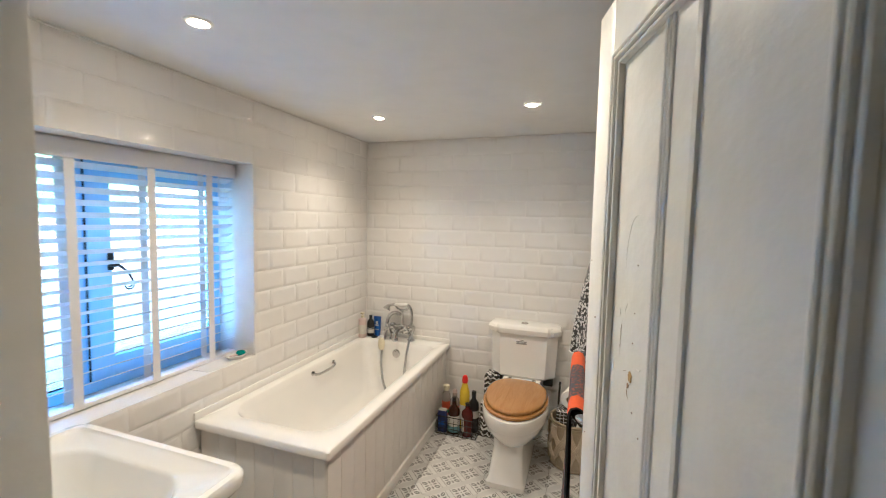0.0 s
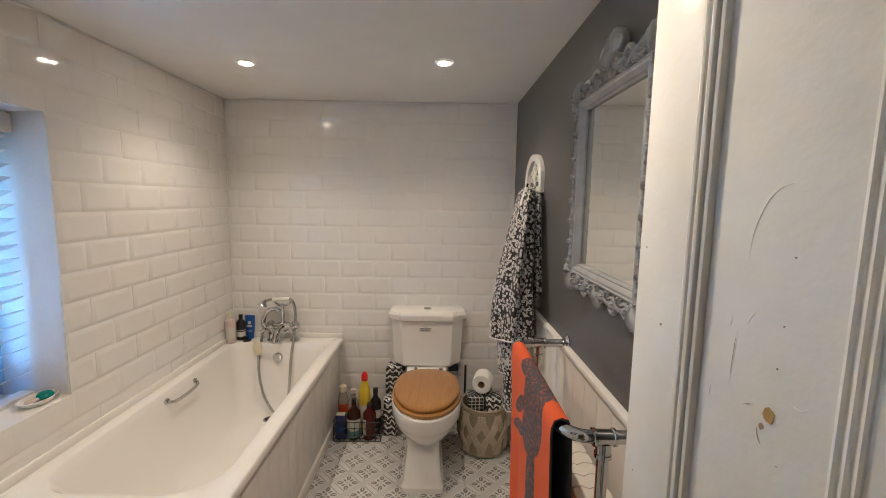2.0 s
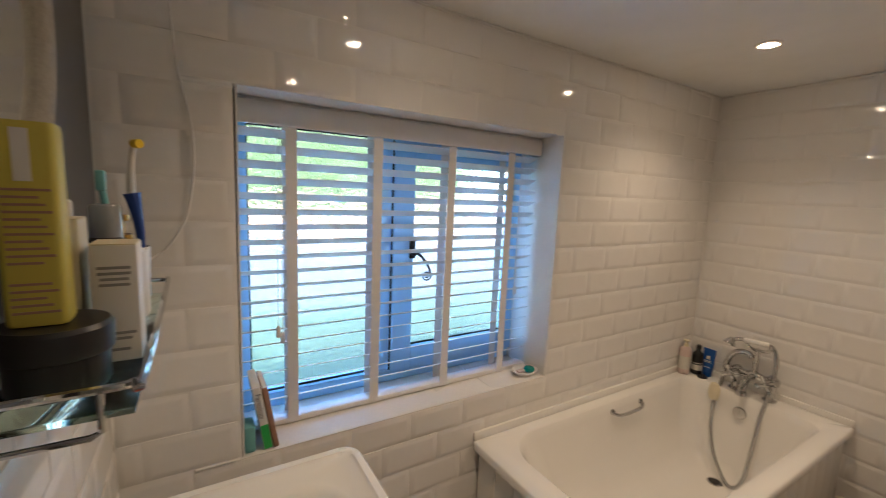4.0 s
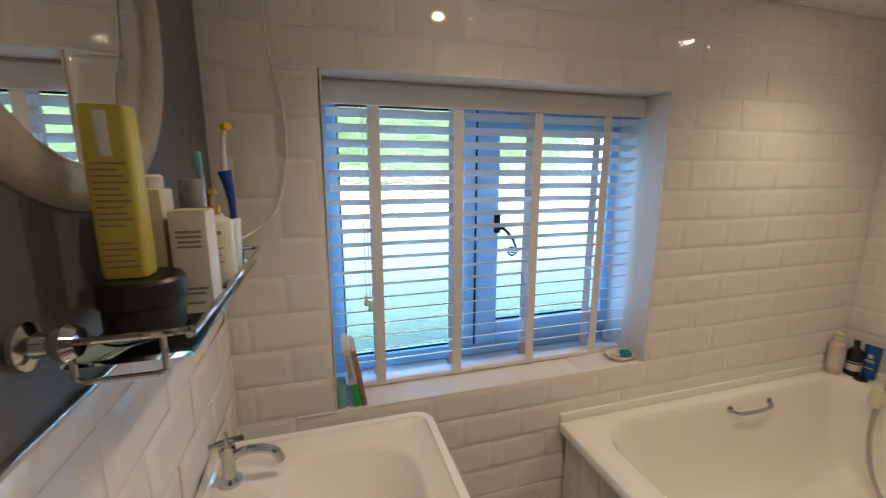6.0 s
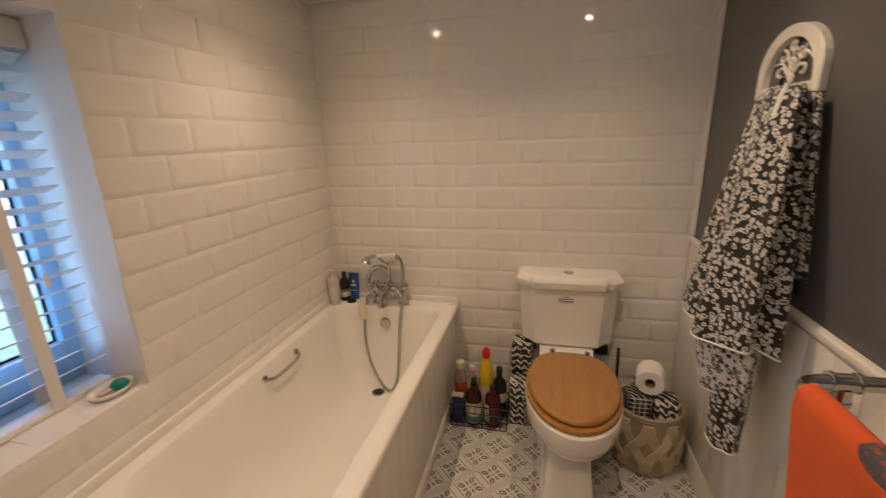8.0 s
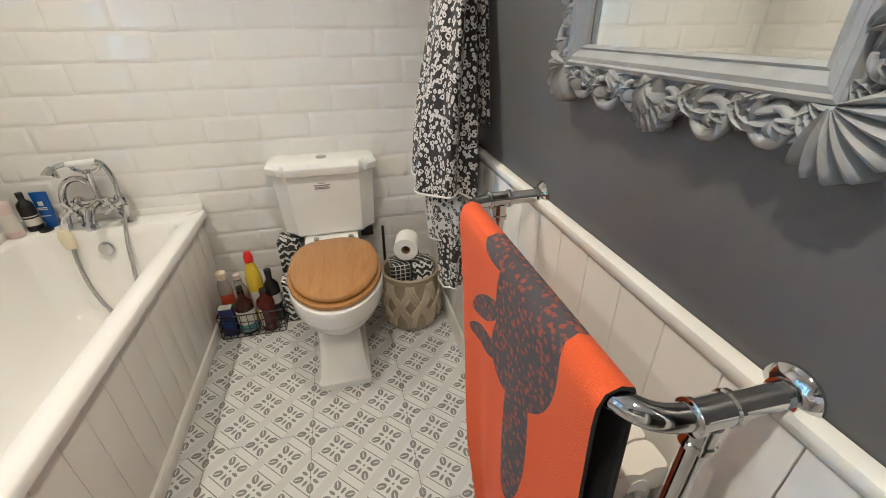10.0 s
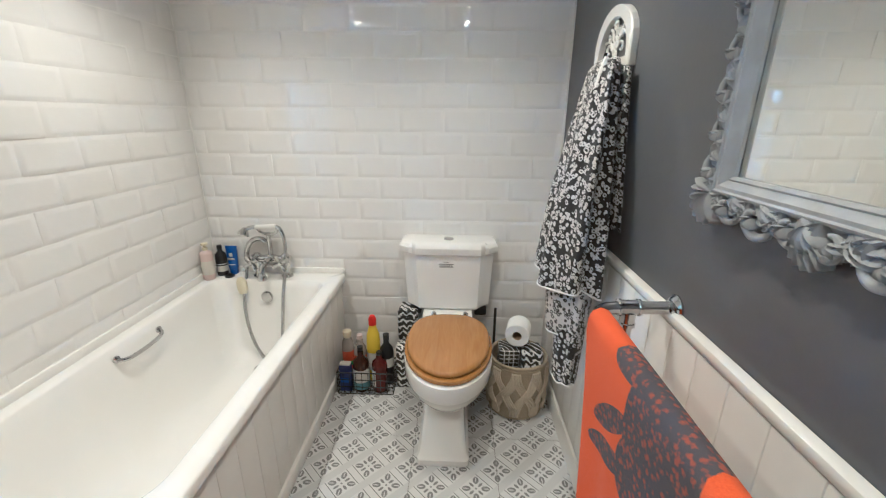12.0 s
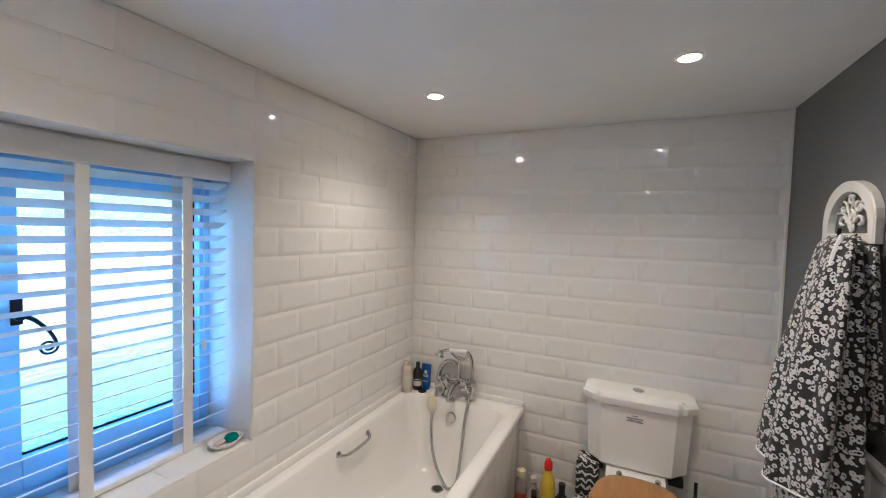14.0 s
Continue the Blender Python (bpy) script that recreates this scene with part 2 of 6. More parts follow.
bath = thing("bathtub", (0.345, 2.24, 0), "white built-in acrylic bathtub with cream boarded panels", "bathtub")
N = 10
RIM = 0.535
out0 = rrect(0.004, 1.49, 0.692, 2.994, 0.012, RIM - 0.035, N)
out1 = rrect(0.004, 1.488, 0.694, 2.994, 0.012, RIM - 0.006, N)
out2 = rrect(0.008, 1.494, 0.688, 2.990, 0.012, RIM, N)
in0 = tub_ring(0.056, 1.585, 0.628, 2.885, 0.15, 0.065, RIM, N)
in1 = tub_ring(0.061, 1.592, 0.622, 2.880, 0.15, 0.065, RIM - 0.006, N)
in2 = tub_ring(0.070, 1.610, 0.612, 2.868, 0.15, 0.07, RIM - 0.04, N)
in3 = tub_ring(0.100, 1.70, 0.588, 2.845, 0.14, 0.085, RIM - 0.22, N)
in4 = tub_ring(0.128, 1.80, 0.566, 2.815, 0.13, 0.1, RIM - 0.34, N)
in5 = rrect(0.165, 1.86, 0.540, 2.785, 0.12, RIM - 0.385, N)
in6 = rrect(0.215, 1.95, 0.490, 2.735, 0.09, RIM - 0.398, N)
bm = bmesh.new()
loft(bm, [out0, out1, out2, in0, in1, in2, in3, in4, in5, in6], cap0=False)
part("tub", bm, ACRYLIC, bath, angle=50)
# side and end panels of boards
x = 0.02
while x < 0.66:
    w = min(0.098, 0.668 - x)
    boxpart("panel_board", (x, 1.512, 0.06, x + w - 0.0015, 1.52, RIM - 0.03), PANEL, bath, bevel=0.0015)
    x += 0.098
y = 1.516
while y < 2.985:
    w = min(0.098, 2.99 - y)
    boxpart("panel_board", (0.664, y, 0.06, 0.672, y + w - 0.0015, RIM - 0.03), PANEL, bath, bevel=0.0015)
    y += 0.098
boxpart("panel_backing", (0.640, 1.53, 0.0, 0.6645, 2.99, RIM - 0.03), PANEL, bath)
boxpart("panel_backing", (0.01, 1.5205, 0.0, 0.640, 1.54, RIM - 0.03), PANEL, bath)
boxpart("plinth", (0.650, 1.50, 0.0, 0.684, 2.985, 0.062), WHITEWOOD, bath, "white painted plinth strip", bevel=0.004)
boxpart("plinth", (0.01, 1.500, 0.0, 0.650, 1.525, 0.062), WHITEWOOD, bath, bevel=0.004)

for dims in ((0.0005, 1.49, RIM - 0.004, 0.0145, 2.999, RIM + 0.034), (0.0145, 2.985, RIM - 0.004, 0.69, 2.999, RIM + 0.030)):
    boxpart("sealant", dims, ACRYLIC, bath, "white sealant bead", bevel=0.006)

# ---- basin ----
basin = thing("washbasin", (0.55, 0.68, 0), "white ceramic pedestal washbasin with stepped rim", "washbasin")
bm = bmesh.new()
BX0, BX1, BY0, BY1, BZ = 0.255, 0.860, 0.449, 0.942, 0.842
rs = [rrect(BX0 + 0.12, BY0 + 0.01, BX1 - 0.12, BY1 - 0.14, 0.08, BZ - 0.20, 8), rrect(BX0 + 0.05, BY0 + 0.002, BX1 - 0.05, BY1 - 0.05, 0.06, BZ - 0.09, 8),
      rrect(BX0 + 0.008, BY0, BX1 - 0.008, BY1 - 0.008, 0.045, BZ - 0.04, 8), rrect(BX0, BY0, BX1, BY1, 0.045, BZ - 0.03, 8), rrect(BX0, BY0, BX1, BY1, 0.045, BZ - 0.008, 8),
      rrect(BX0 + 0.006, BY0 + 0.004, BX1 - 0.006, BY1 - 0.006, 0.042, BZ, 8), rrect(BX0 + 0.022, BY0 + 0.02, BX1 - 0.022, BY1 - 0.022, 0.034, BZ, 8), rrect(BX0 + 0.028, BY0 + 0.026, BX1 - 0.028, BY1 - 0.028, 0.03, BZ - 0.008, 8),
      rrect(BX0 + 0.075, BY0 + 0.13, BX1 - 0.075, BY1 - 0.068, 0.10, BZ - 0.012, 8), rrect(BX0 + 0.085, BY0 + 0.14, BX1 - 0.085, BY1 - 0.078, 0.10, BZ - 0.022, 8), rrect(BX0 + 0.11, BY0 + 0.16, BX1 - 0.11, BY1 - 0.10, 0.09, BZ - 0.10, 8), rrect(BX0 + 0.17, BY0 + 0.20, BX1 - 0.17, BY1 - 0.15, 0.06, BZ - 0.145, 8)]
loft(bm, rs)
part("bowl", bm, CERAMIC, basin, angle=50)
bm = bmesh.new()
loft(bm, [rrect(0.555 - a, 0.46, 0.555 + a, 0.46 + b, 0.03, z, 6) for z, a, b in ((0, 0.12, 0.20), (0.04, 0.12, 0.20), (0.07, 0.095, 0.18), (0.5, 0.08, 0.17), (0.66, 0.11, 0.20))])
part("pedestal", bm, CERAMIC, basin)
for tx in (0.375, 0.735):
    bm = bmesh.new()
    lathe(bm, [(0.022, 0), (0.022, 0.008), (0.013, 0.014), (0.012, 0.06), (0.016, 0.066), (0.016, 0.075), (0.008, 0.08)], (tx, 0.505, BZ - 0.009), 16)
    tube(bm, [(tx, 0.505, BZ + 0.045), (tx, 0.545, BZ + 0.055), (tx, 0.585, BZ + 0.045), (tx, 0.60, BZ + 0.02)], 0.009, 10)
    for a in (0.3, 1.87):
        d = Vector((math.cos(a), math.sin(a), 0)) * 0.03
        tube(bm, [Vector((tx, 0.505, BZ + 0.078)) - d, Vector((tx, 0.505, BZ + 0.08)), Vector((tx, 0.505, BZ + 0.078)) + d], 0.006, 8)
    part("tap", bm, CHROME, basin, "chrome cross-head tap")

# ---- window ----
window = setting(new("window_1"), "white painted casement window, blue daylight put into its colour, obscured glass", "window")
window.matrix_basis = pose(-0.26, 1.28, 0.712)
FX0, FX1 = -0.30, -0.245
GL = bpy.data.materials.new("rippled_obscure_glass")
GL.use_nodes = True
b = bsdf(GL)
b.inputs["Transmission Weight"].default_value, b.inputs["Roughness"].default_value, b.inputs["IOR"].default_value = 1.0, 0.04, 1.45
b.inputs["Base Color"].default_value = (0.95, 0.98, 0.98, 1)
n, l = GL.node_tree.nodes, GL.node_tree.links
co, tx, bp = n.new("ShaderNodeTexCoord"), n.new("ShaderNodeTexVoronoi"), n.new("ShaderNodeBump")
mp = n.new("ShaderNodeMapping")
mp.inputs["Scale"].default_value = (1, 0.8, 1.5)
tx.feature = "SMOOTH_F1"
tx.inputs["Scale"].default_value = 70
bp.inputs["Strength"].default_value, bp.inputs["Distance"].default_value = 0.5, 0.004
l.new(co.outputs["Object"], mp.inputs["Vector"])
l.new(mp.outputs["Vector"], tx.inputs["Vector"])
l.new(tx.outputs["Distance"], bp.inputs["Height"])
l.new(bp.outputs["Normal"], b.inputs["Normal"])


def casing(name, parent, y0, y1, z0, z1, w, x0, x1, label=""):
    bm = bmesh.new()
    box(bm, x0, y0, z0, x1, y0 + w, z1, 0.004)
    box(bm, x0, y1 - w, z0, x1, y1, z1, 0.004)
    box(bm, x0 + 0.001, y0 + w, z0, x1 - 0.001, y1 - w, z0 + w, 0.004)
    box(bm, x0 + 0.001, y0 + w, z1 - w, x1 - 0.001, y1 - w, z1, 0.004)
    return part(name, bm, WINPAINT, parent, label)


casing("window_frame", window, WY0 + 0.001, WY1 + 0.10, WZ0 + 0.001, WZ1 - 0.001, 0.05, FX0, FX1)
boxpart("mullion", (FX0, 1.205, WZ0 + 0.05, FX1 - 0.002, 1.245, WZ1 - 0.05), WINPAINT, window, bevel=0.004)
sash = casing("sash", window, 1.252, 1.90, WZ0 + 0.045, WZ1 - 0.045, 0.085, FX0 + 0.012, FX1 + 0.012, "white painted opening casement sash, blue daylight put into its colour")
for y0, y1, z0, z1, pr in ((WY0 + 0.052, 1.203, WZ0 + 0.052, WZ1 - 0.052, window), (1.338, 1.814, WZ0 + 0.132, WZ1 - 0.132, sash)):
    pane = boxpart("pane", (-0.276, y0, z0, -0.270, y1, z1), GL, pr)
    pane.visible_shadow = False
    bm = bmesh.new()
    for a in (y0 - 0.001, y1 - 0.005):
        box(bm, -0.269, a, z0, -0.262, a + 0.006, z1)
    for a in (z0 - 0.001, z1 - 0.005):
        box(bm, -0.2695, y0 + 0.006, a, -0.2625, y1 - 0.006, a + 0.006)
    part("glazing_gasket", bm, BLACKMETAL, pr, "thin black glazing gasket")
boxpart("sash_gap", (-0.2425, 1.2455, WZ0 + 0.05, -0.2405, 1.2515, WZ1 - 0.05), BLACKMETAL, window, "thin dark strip along the gap between frame and sash")
# iron casement handle with a curled tail
bm = bmesh.new()
box(bm, -0.234, 1.318, 1.20, -0.226, 1.342, 1.27, 0.003)
lathe(bm, [(0.012, 0), (0.012, 0.02), (0.008, 0.024)], (-0.226, 1.33, 1.225), 12, (1, 0, 0))
tube(bm, [(-0.21, 1.33, 1.228), (-0.205, 1.355, 1.212), (-0.205, 1.385, 1.175), (-0.205, 1.402, 1.135)], 0.0055, 8, 6, lambda u: 1.25 - 0.55 * u)
sp = [(-0.205, 1.402 - 0.02 + (0.021 - 0.0145 * k / 16) * math.cos(-k * 0.55), 1.135 + (0.021 - 0.0145 * k / 16) * math.sin(-k * 0.55)) for k in range(17)]
tube(bm, sp, 0.0033, 6, 2)
part("handle", bm, BLACKMETAL, window, "black iron monkey-tail handle")
# sill of white tiles
sill = setting(boxpart("window_sill", (-0.245, WY0 + 0.001, WZ0 - 0.03, -0.009, WY1 - 0.001, WZ0 - 0.006), GROUT), "white tiled window sill", "sill")

# ---- venetian blind ----
blind = thing("venetian_blind", (-0.14, 1.28, WZ1), "white wooden venetian blind with wide fabric tapes, slats open", "blind")
BLX, BL0, BL1 = -0.14, WY0 + 0.008, WY1 - 0.004
bm = bmesh.new()
box(bm, BLX + 0.022, BL0, WZ1 - 0.073, BLX + 0.034, BL1, WZ1 - 0.010, 0.004)
part("valance", bm, SLAT, blind, "white valance board")
boxpart("headrail", (BLX - 0.026, BL0 + 0.004, WZ1 - 0.05, BLX + 0.02, BL1 - 0.004, WZ1 - 0.001), SLAT, blind)
slat = bmesh.new()
prof = [(-0.025, 0), (-0.0245, 0.0014), (-0.012, 0.0026), (0, 0.003), (0.012, 0.0026), (0.0245, 0.0014), (0.025, 0), (0.012, -0.0004), (0, 0), (-0.012, -0.0004)]
loft(slat, [[(a, yy, bb) for a, bb in prof] for yy in (BL0 + 0.01, BL1 - 0.01)])
slat_mesh = finish(slat)
zs = WZ1 - 0.092
while zs > WZ0 + 0.04:
    s = part("slat", slat_mesh, SLAT, blind)
    s.matrix_basis = pose(BLX, 0, zs, 0, random.uniform(-1, 1) - TILT_SLAT, 0)
    s.matrix_parent_inverse = blind.matrix_basis.inverted()
    zs -= 0.0448
boxpart("bottom_rail", (BLX - 0.026, BL0 + 0.01, WZ0 + 0.004, BLX + 0.026, BL1 - 0.01, WZ0 + 0.022), SLAT, blind, bevel=0.004)
for ty in (0.868, 1.136, 1.42, 1.695):
    for dx in (0.0275, -0.0275):
        boxpart("tape", (BLX + dx - 0.0006, ty - 0.016, WZ0 + 0.006, BLX + dx + 0.0006, ty + 0.016, WZ1 - 0.06), TAPE, blind, "white woven fabric tape")
for cy, cz in ((0.826, 1.02), (0.838, 1.0), (1.745, 1.065)):
    bm = bmesh.new()
    tube(bm, [(BLX + 0.034, cy, WZ1 - 0.07), (BLX + 0.034, cy, cz)], 0.0011, 5, 1)
    lathe(bm, [(0.003, 0.02), (0.006, 0.014), (0.0075, -0.012), (0.005, -0.016)], (BLX + 0.034, cy, cz), 10)
    part("pull_cord", bm, TAPE, blind, "white cord with a wooden acorn")

# ---- outside ----
GRASS = material("lawn_grass", (0.06, 0.078, 0.04), 0.9, spread=0.5, scale=60, bump=0.8, bscale=120, stain=(0.10, 0.13, 0.04), stainscale=1.5)
DRIVE = material("gravel_drive", (0.12, 0.115, 0.105), 0.9, spread=0.25, scale=90, bump=0.5, bscale=150, stainscale=0.7)
BRICK = material("orange_brick_garden_wall", (0.42, 0.22, 0.12), 0.85, spread=0.3, scale=20, bump=0.4, bscale=50, stainscale=3)
LEAF = material("hedge_leaf", (0.21, 0.25, 0.10), 0.6, spread=0.4, scale=30, stainscale=2)
setting(boxpart("ground", (-220, -200, -0.4, 200, 220, -0.30), GRASS), "green lawn around the house", "ground")
setting(boxpart("drive", (-15, -14, -0.30, -4.9, 18, -0.285), DRIVE), "sunlit gravel drive", "drive")
gw = thing("garden_wall", (-15.4, 2, -0.3), "low orange brick garden wall", "garden wall")
boxpart("wall_body", (-15.6, -14, -0.3, -15.2, 18, 0.75), BRICK, gw, bevel=0.01)
boxpart("coping", (-15.65, -14, 0.75, -15.15, 18, 0.83), DRIVE, gw, "pale coping stones", bevel=0.01)
rng = random.Random(4)
hed = thing("hedge", (-24, 2, -0.3), "tall leafy green hedge", "hedge")
vs, fs = [], []
for k in range(15000):
    c = Vector((-24 + rng.gauss(0, 0.7), rng.uniform(-14, 18), -0.3 + 9.0 * rng.random() ** 0.8 + 0.5 * math.sin(rng.random() * 6)))
    u = Vector((rng.gauss(0, 1), rng.gauss(0, 1), rng.gauss(0, 1))).normalized()
    v = u.orthogonal().normalized()
    s = rng.uniform(0.15, 0.36)
    i = len(vs)
    vs += [c + u * s, c + v * s * 0.55, c - u * s, c - v * s * 0.55]
    fs.append((i, i + 1, i + 2, i + 3))
bm = bmesh.new()
box(bm, -24.9, -15, -0.3, -24.3, 19, 8.2, 0.2)
part("inner_branches", bm, LEAF, hed)
me = bpy.data.meshes.new("mesh")
me.from_pydata(vs, [], fs)
tagged(part("foliage", me, LEAF, hed), kind="stuff")

# ---- more materials ----
def nodes_of(name, rough=0.5, metal=0.0):
    m = bpy.data.materials.new(name)
    m.use_nodes = True
    b = bsdf(m)
    b.inputs["Roughness"].default_value, b.inputs["Metallic"].default_value = rough, metal
    return m, m.node_tree.nodes, m.node_tree.links, b


def math_node(m, op, a, b=None, c=None):
    nd = m.node_tree.nodes.new("ShaderNodeMath")
    nd.operation = op
    for i, v in enumerate((a, b, c)):
        if v is None:
            continue
        if isinstance(v, (int, float)):
            nd.inputs[i].default_value = v
        else:
            m.node_tree.links.new(v, nd.inputs[i])
    return nd.outputs[0]


def mix_node(m, fac, a, b):
    nd = m.node_tree.nodes.new("ShaderNodeMix")
    nd.data_type = "RGBA"
    for key, v in (("Factor", fac), ("A", a), ("B", b)):
        if isinstance(v, tuple):
            nd.inputs[key].default_value = (*v, 1)
        elif isinstance(v, (int, float)):
            nd.inputs[key].default_value = v
        else:
            m.node_tree.links.new(v, nd.inputs[key])
    return nd.outputs["Result"]


def noise_node(m, vec, scale, detail=3):
    nd = m.node_tree.nodes.new("ShaderNodeTexNoise")
    nd.inputs["Scale"].default_value, nd.inputs["Detail"].default_value = scale, detail
    if vec is not None:
        m.node_tree.links.new(vec, nd.inputs["Vector"])
    return nd


# patterned vinyl floor: motifs on a diagonal lattice
VINYL, n, l, b = nodes_of("patterned_vinyl", 0.33)
co = n.new("ShaderNodeTexCoord").outputs["Object"]
sx = n.new("ShaderNodeSeparateXYZ")
l.new(co, sx.inputs[0])
M = lambda op, a, bb=None, c=None: math_node(VINYL, op, a, bb, c)
px, py = M("DIVIDE", sx.outputs[0], 0.169), M("DIVIDE", sx.outputs[1], 0.169)
u, v = M("ADD", px, py), M("SUBTRACT", py, px)
fu = M("ABSOLUTE", M("SUBTRACT", u, M("ROUND", u)))
fv = M("ABSOLUTE", M("SUBTRACT", v, M("ROUND", v)))


def ell(a, ca, ra, bb, cb, rb):
    p = M("DIVIDE", M("SUBTRACT", a, ca), ra)
    q = M("DIVIDE", M("SUBTRACT", bb, cb), rb)
    return M("LESS_THAN", M("ADD", M("MULTIPLY", p, p), M("MULTIPLY", q, q)), 1.0)


sm, df = M("ADD", fu, fv), M("SUBTRACT", fu, fv)
leaf = M("SUBTRACT", ell(sm, 0.43, 0.19, df, 0, 0.13), ell(sm, 0.46, 0.13, df, 0, 0.024))
oval = M("MAXIMUM", ell(fu, 0.20, 0.095, fv, 0, 0.042), ell(fv, 0.20, 0.095, fu, 0, 0.042))
dark = M("MAXIMUM", M("MAXIMUM", leaf, oval), M("LESS_THAN", M("MAXIMUM", fu, fv), 0.03))
dark = M("MULTIPLY", dark, M("LESS_THAN", M("MAXIMUM", fu, fv), 0.325))
lines = M("LESS_THAN", M("ABSOLUTE", M("SUBTRACT", fu, 0.385)), 0.013)
lines = M("MULTIPLY", lines, M("LESS_THAN", fv, 0.37))
band = M("GREATER_THAN", fv, 0.37)
big = noise_node(VINYL, co, 9)
base = mix_node(VINYL, M("MULTIPLY", big.outputs["Fac"], 0.35), (0.66, 0.655, 0.64), (0.57, 0.56, 0.54))
base = mix_node(VINYL, M("MULTIPLY", band, 0.45), base, (0.47, 0.467, 0.462))
fine = noise_node(VINYL, co, 260, 2)
mark = M("MULTIPLY", M("MAXIMUM", dark, lines), M("MULTIPLY_ADD", fine.outputs["Fac"], 0.5, 0.55))
l.new(mix_node(VINYL, mark, base, (0.11, 0.107, 0.107)), b.inputs["Base Color"])
bp = n.new("ShaderNodeBump")
bp.inputs["Strength"].default_value, bp.inputs["Distance"].default_value = 0.15, 0.002
l.new(fine.outputs["Fac"], bp.inputs["Height"])
l.new(bp.outputs["Normal"], b.inputs["Normal"])
JOINT = material("dark_floor_joint", (0.20, 0.19, 0.18), 0.8, spread=0.2, scale=90)
floor.data.materials.append(JOINT)

# oak with grain
OAK, n, l, b = nodes_of("varnished_oak", 0.22)
b.inputs["Coat Weight"].default_value, b.inputs["Coat Roughness"].default_value = 0.5, 0.12
co = n.new("ShaderNodeTexCoord").outputs["Object"]
mp = n.new("ShaderNodeMapping")
mp.inputs["Scale"].default_value = (14, 1.6, 8)
l.new(co, mp.inputs["Vector"])
g1 = noise_node(OAK, mp.outputs["Vector"], 3.0, 6)
g1.inputs["Distortion"].default_value = 1.2
mp2 = n.new("ShaderNodeMapping")
mp2.inputs["Scale"].default_value = (160, 8, 60)
l.new(co, mp2.inputs["Vector"])
g2 = noise_node(OAK, mp2.outputs["Vector"], 2.0, 3)
c1 = mix_node(OAK, g1.outputs["Fac"], (0.31, 0.140, 0.024), (0.52, 0.275, 0.072))
l.new(mix_node(OAK, math_node(OAK, "MULTIPLY", g2.outputs["Fac"], 0.45), c1, (0.27, 0.12, 0.025)), b.inputs["Base Color"])

# leopard print cloth, dark and light sides
def leopard(name, lightside):
    m, n, l, b = nodes_of(name, 0.95)
    co = n.new("ShaderNodeTexCoord").outputs["Object"]
    warp = noise_node(m, co, 40, 2)
    vm = n.new("ShaderNodeVectorMath")
    vm.operation = "SCALE"
    vm.inputs["Scale"].default_value = 0.014
    l.new(warp.outputs["Color"], vm.inputs[0])
    ad = n.new("ShaderNodeVectorMath")
    l.new(co, ad.inputs[0])
    l.new(vm.outputs[0], ad.inputs[1])
    vo = n.new("ShaderNodeTexVoronoi")
    vo.inputs["Scale"].default_value, vo.inputs["Randomness"].default_value = (68 if not lightside else 66), 0.85
    l.new(ad.outputs[0], vo.inputs["Vector"])
    d = vo.outputs["Distance"]
    spot = math_node(m, "LESS_THAN", d, 0.48 if not lightside else 0.48)
    n2 = noise_node(m, co, 110, 1)
    core = math_node(m, "MULTIPLY", math_node(m, "LESS_THAN", d, 0.23), math_node(m, "GREATER_THAN", n2.outputs["Fac"], 0.44))
    f = math_node(m, "SUBTRACT", spot, core)
    weave = noise_node(m, co, 900, 1)
    f = math_node(m, "MULTIPLY", f, math_node(m, "MULTIPLY_ADD", weave.outputs["Fac"], 0.5, 0.7))
    lo, hi = (0.018, 0.017, 0.019), (0.62, 0.60, 0.58)
    l.new(mix_node(m, f, hi if lightside else lo, lo if lightside else hi), b.inputs["Base Color"])
    bp = n.new("ShaderNodeBump")
    bp.inputs["Strength"].default_value, bp.inputs["Distance"].default_value = 0.4, 0.002
    l.new(weave.outputs["Fac"], bp.inputs["Height"])
    l.new(bp.outputs["Normal"], b.inputs["Normal"])
    b.inputs["Sheen Weight"].default_value = 0.15
    return m


LEOPARD, LEOPARD_INV = leopard("black_cloth_white_leopard_print", False), leopard("white_cloth_black_leopard_print", True)

# orange towel with a mottled dark grey patch
TOWEL, n, l, b = nodes_of("orange_terry_towel", 0.95)
b.inputs["Sheen Weight"].default_value = 0.05
co = n.new("ShaderNodeTexCoord").outputs["Object"]
sx = n.new("ShaderNodeSeparateXYZ")
l.new(co, sx.inputs[0])
ty, tz = sx.outputs[1], sx.outputs[2]
T = lambda op, a, bb=None, c=None: math_node(TOWEL, op, a, bb, c)


def blob(cy, cz, ry, rz, turn):
    dy, dz = T("SUBTRACT", ty, cy), T("SUBTRACT", tz, cz)
    c, s = math.cos(radians(turn)), math.sin(radians(turn))
    p = T("DIVIDE", T("ADD", T("MULTIPLY", dy, c), T("MULTIPLY", dz, s)), ry)
    q = T("DIVIDE", T("SUBTRACT", T("MULTIPLY", dz, c), T("MULTIPLY", dy, s)), rz)
    return T("LESS_THAN", T("ADD", T("MULTIPLY", p, p), T("MULTIPLY", q, q)), 1.0)


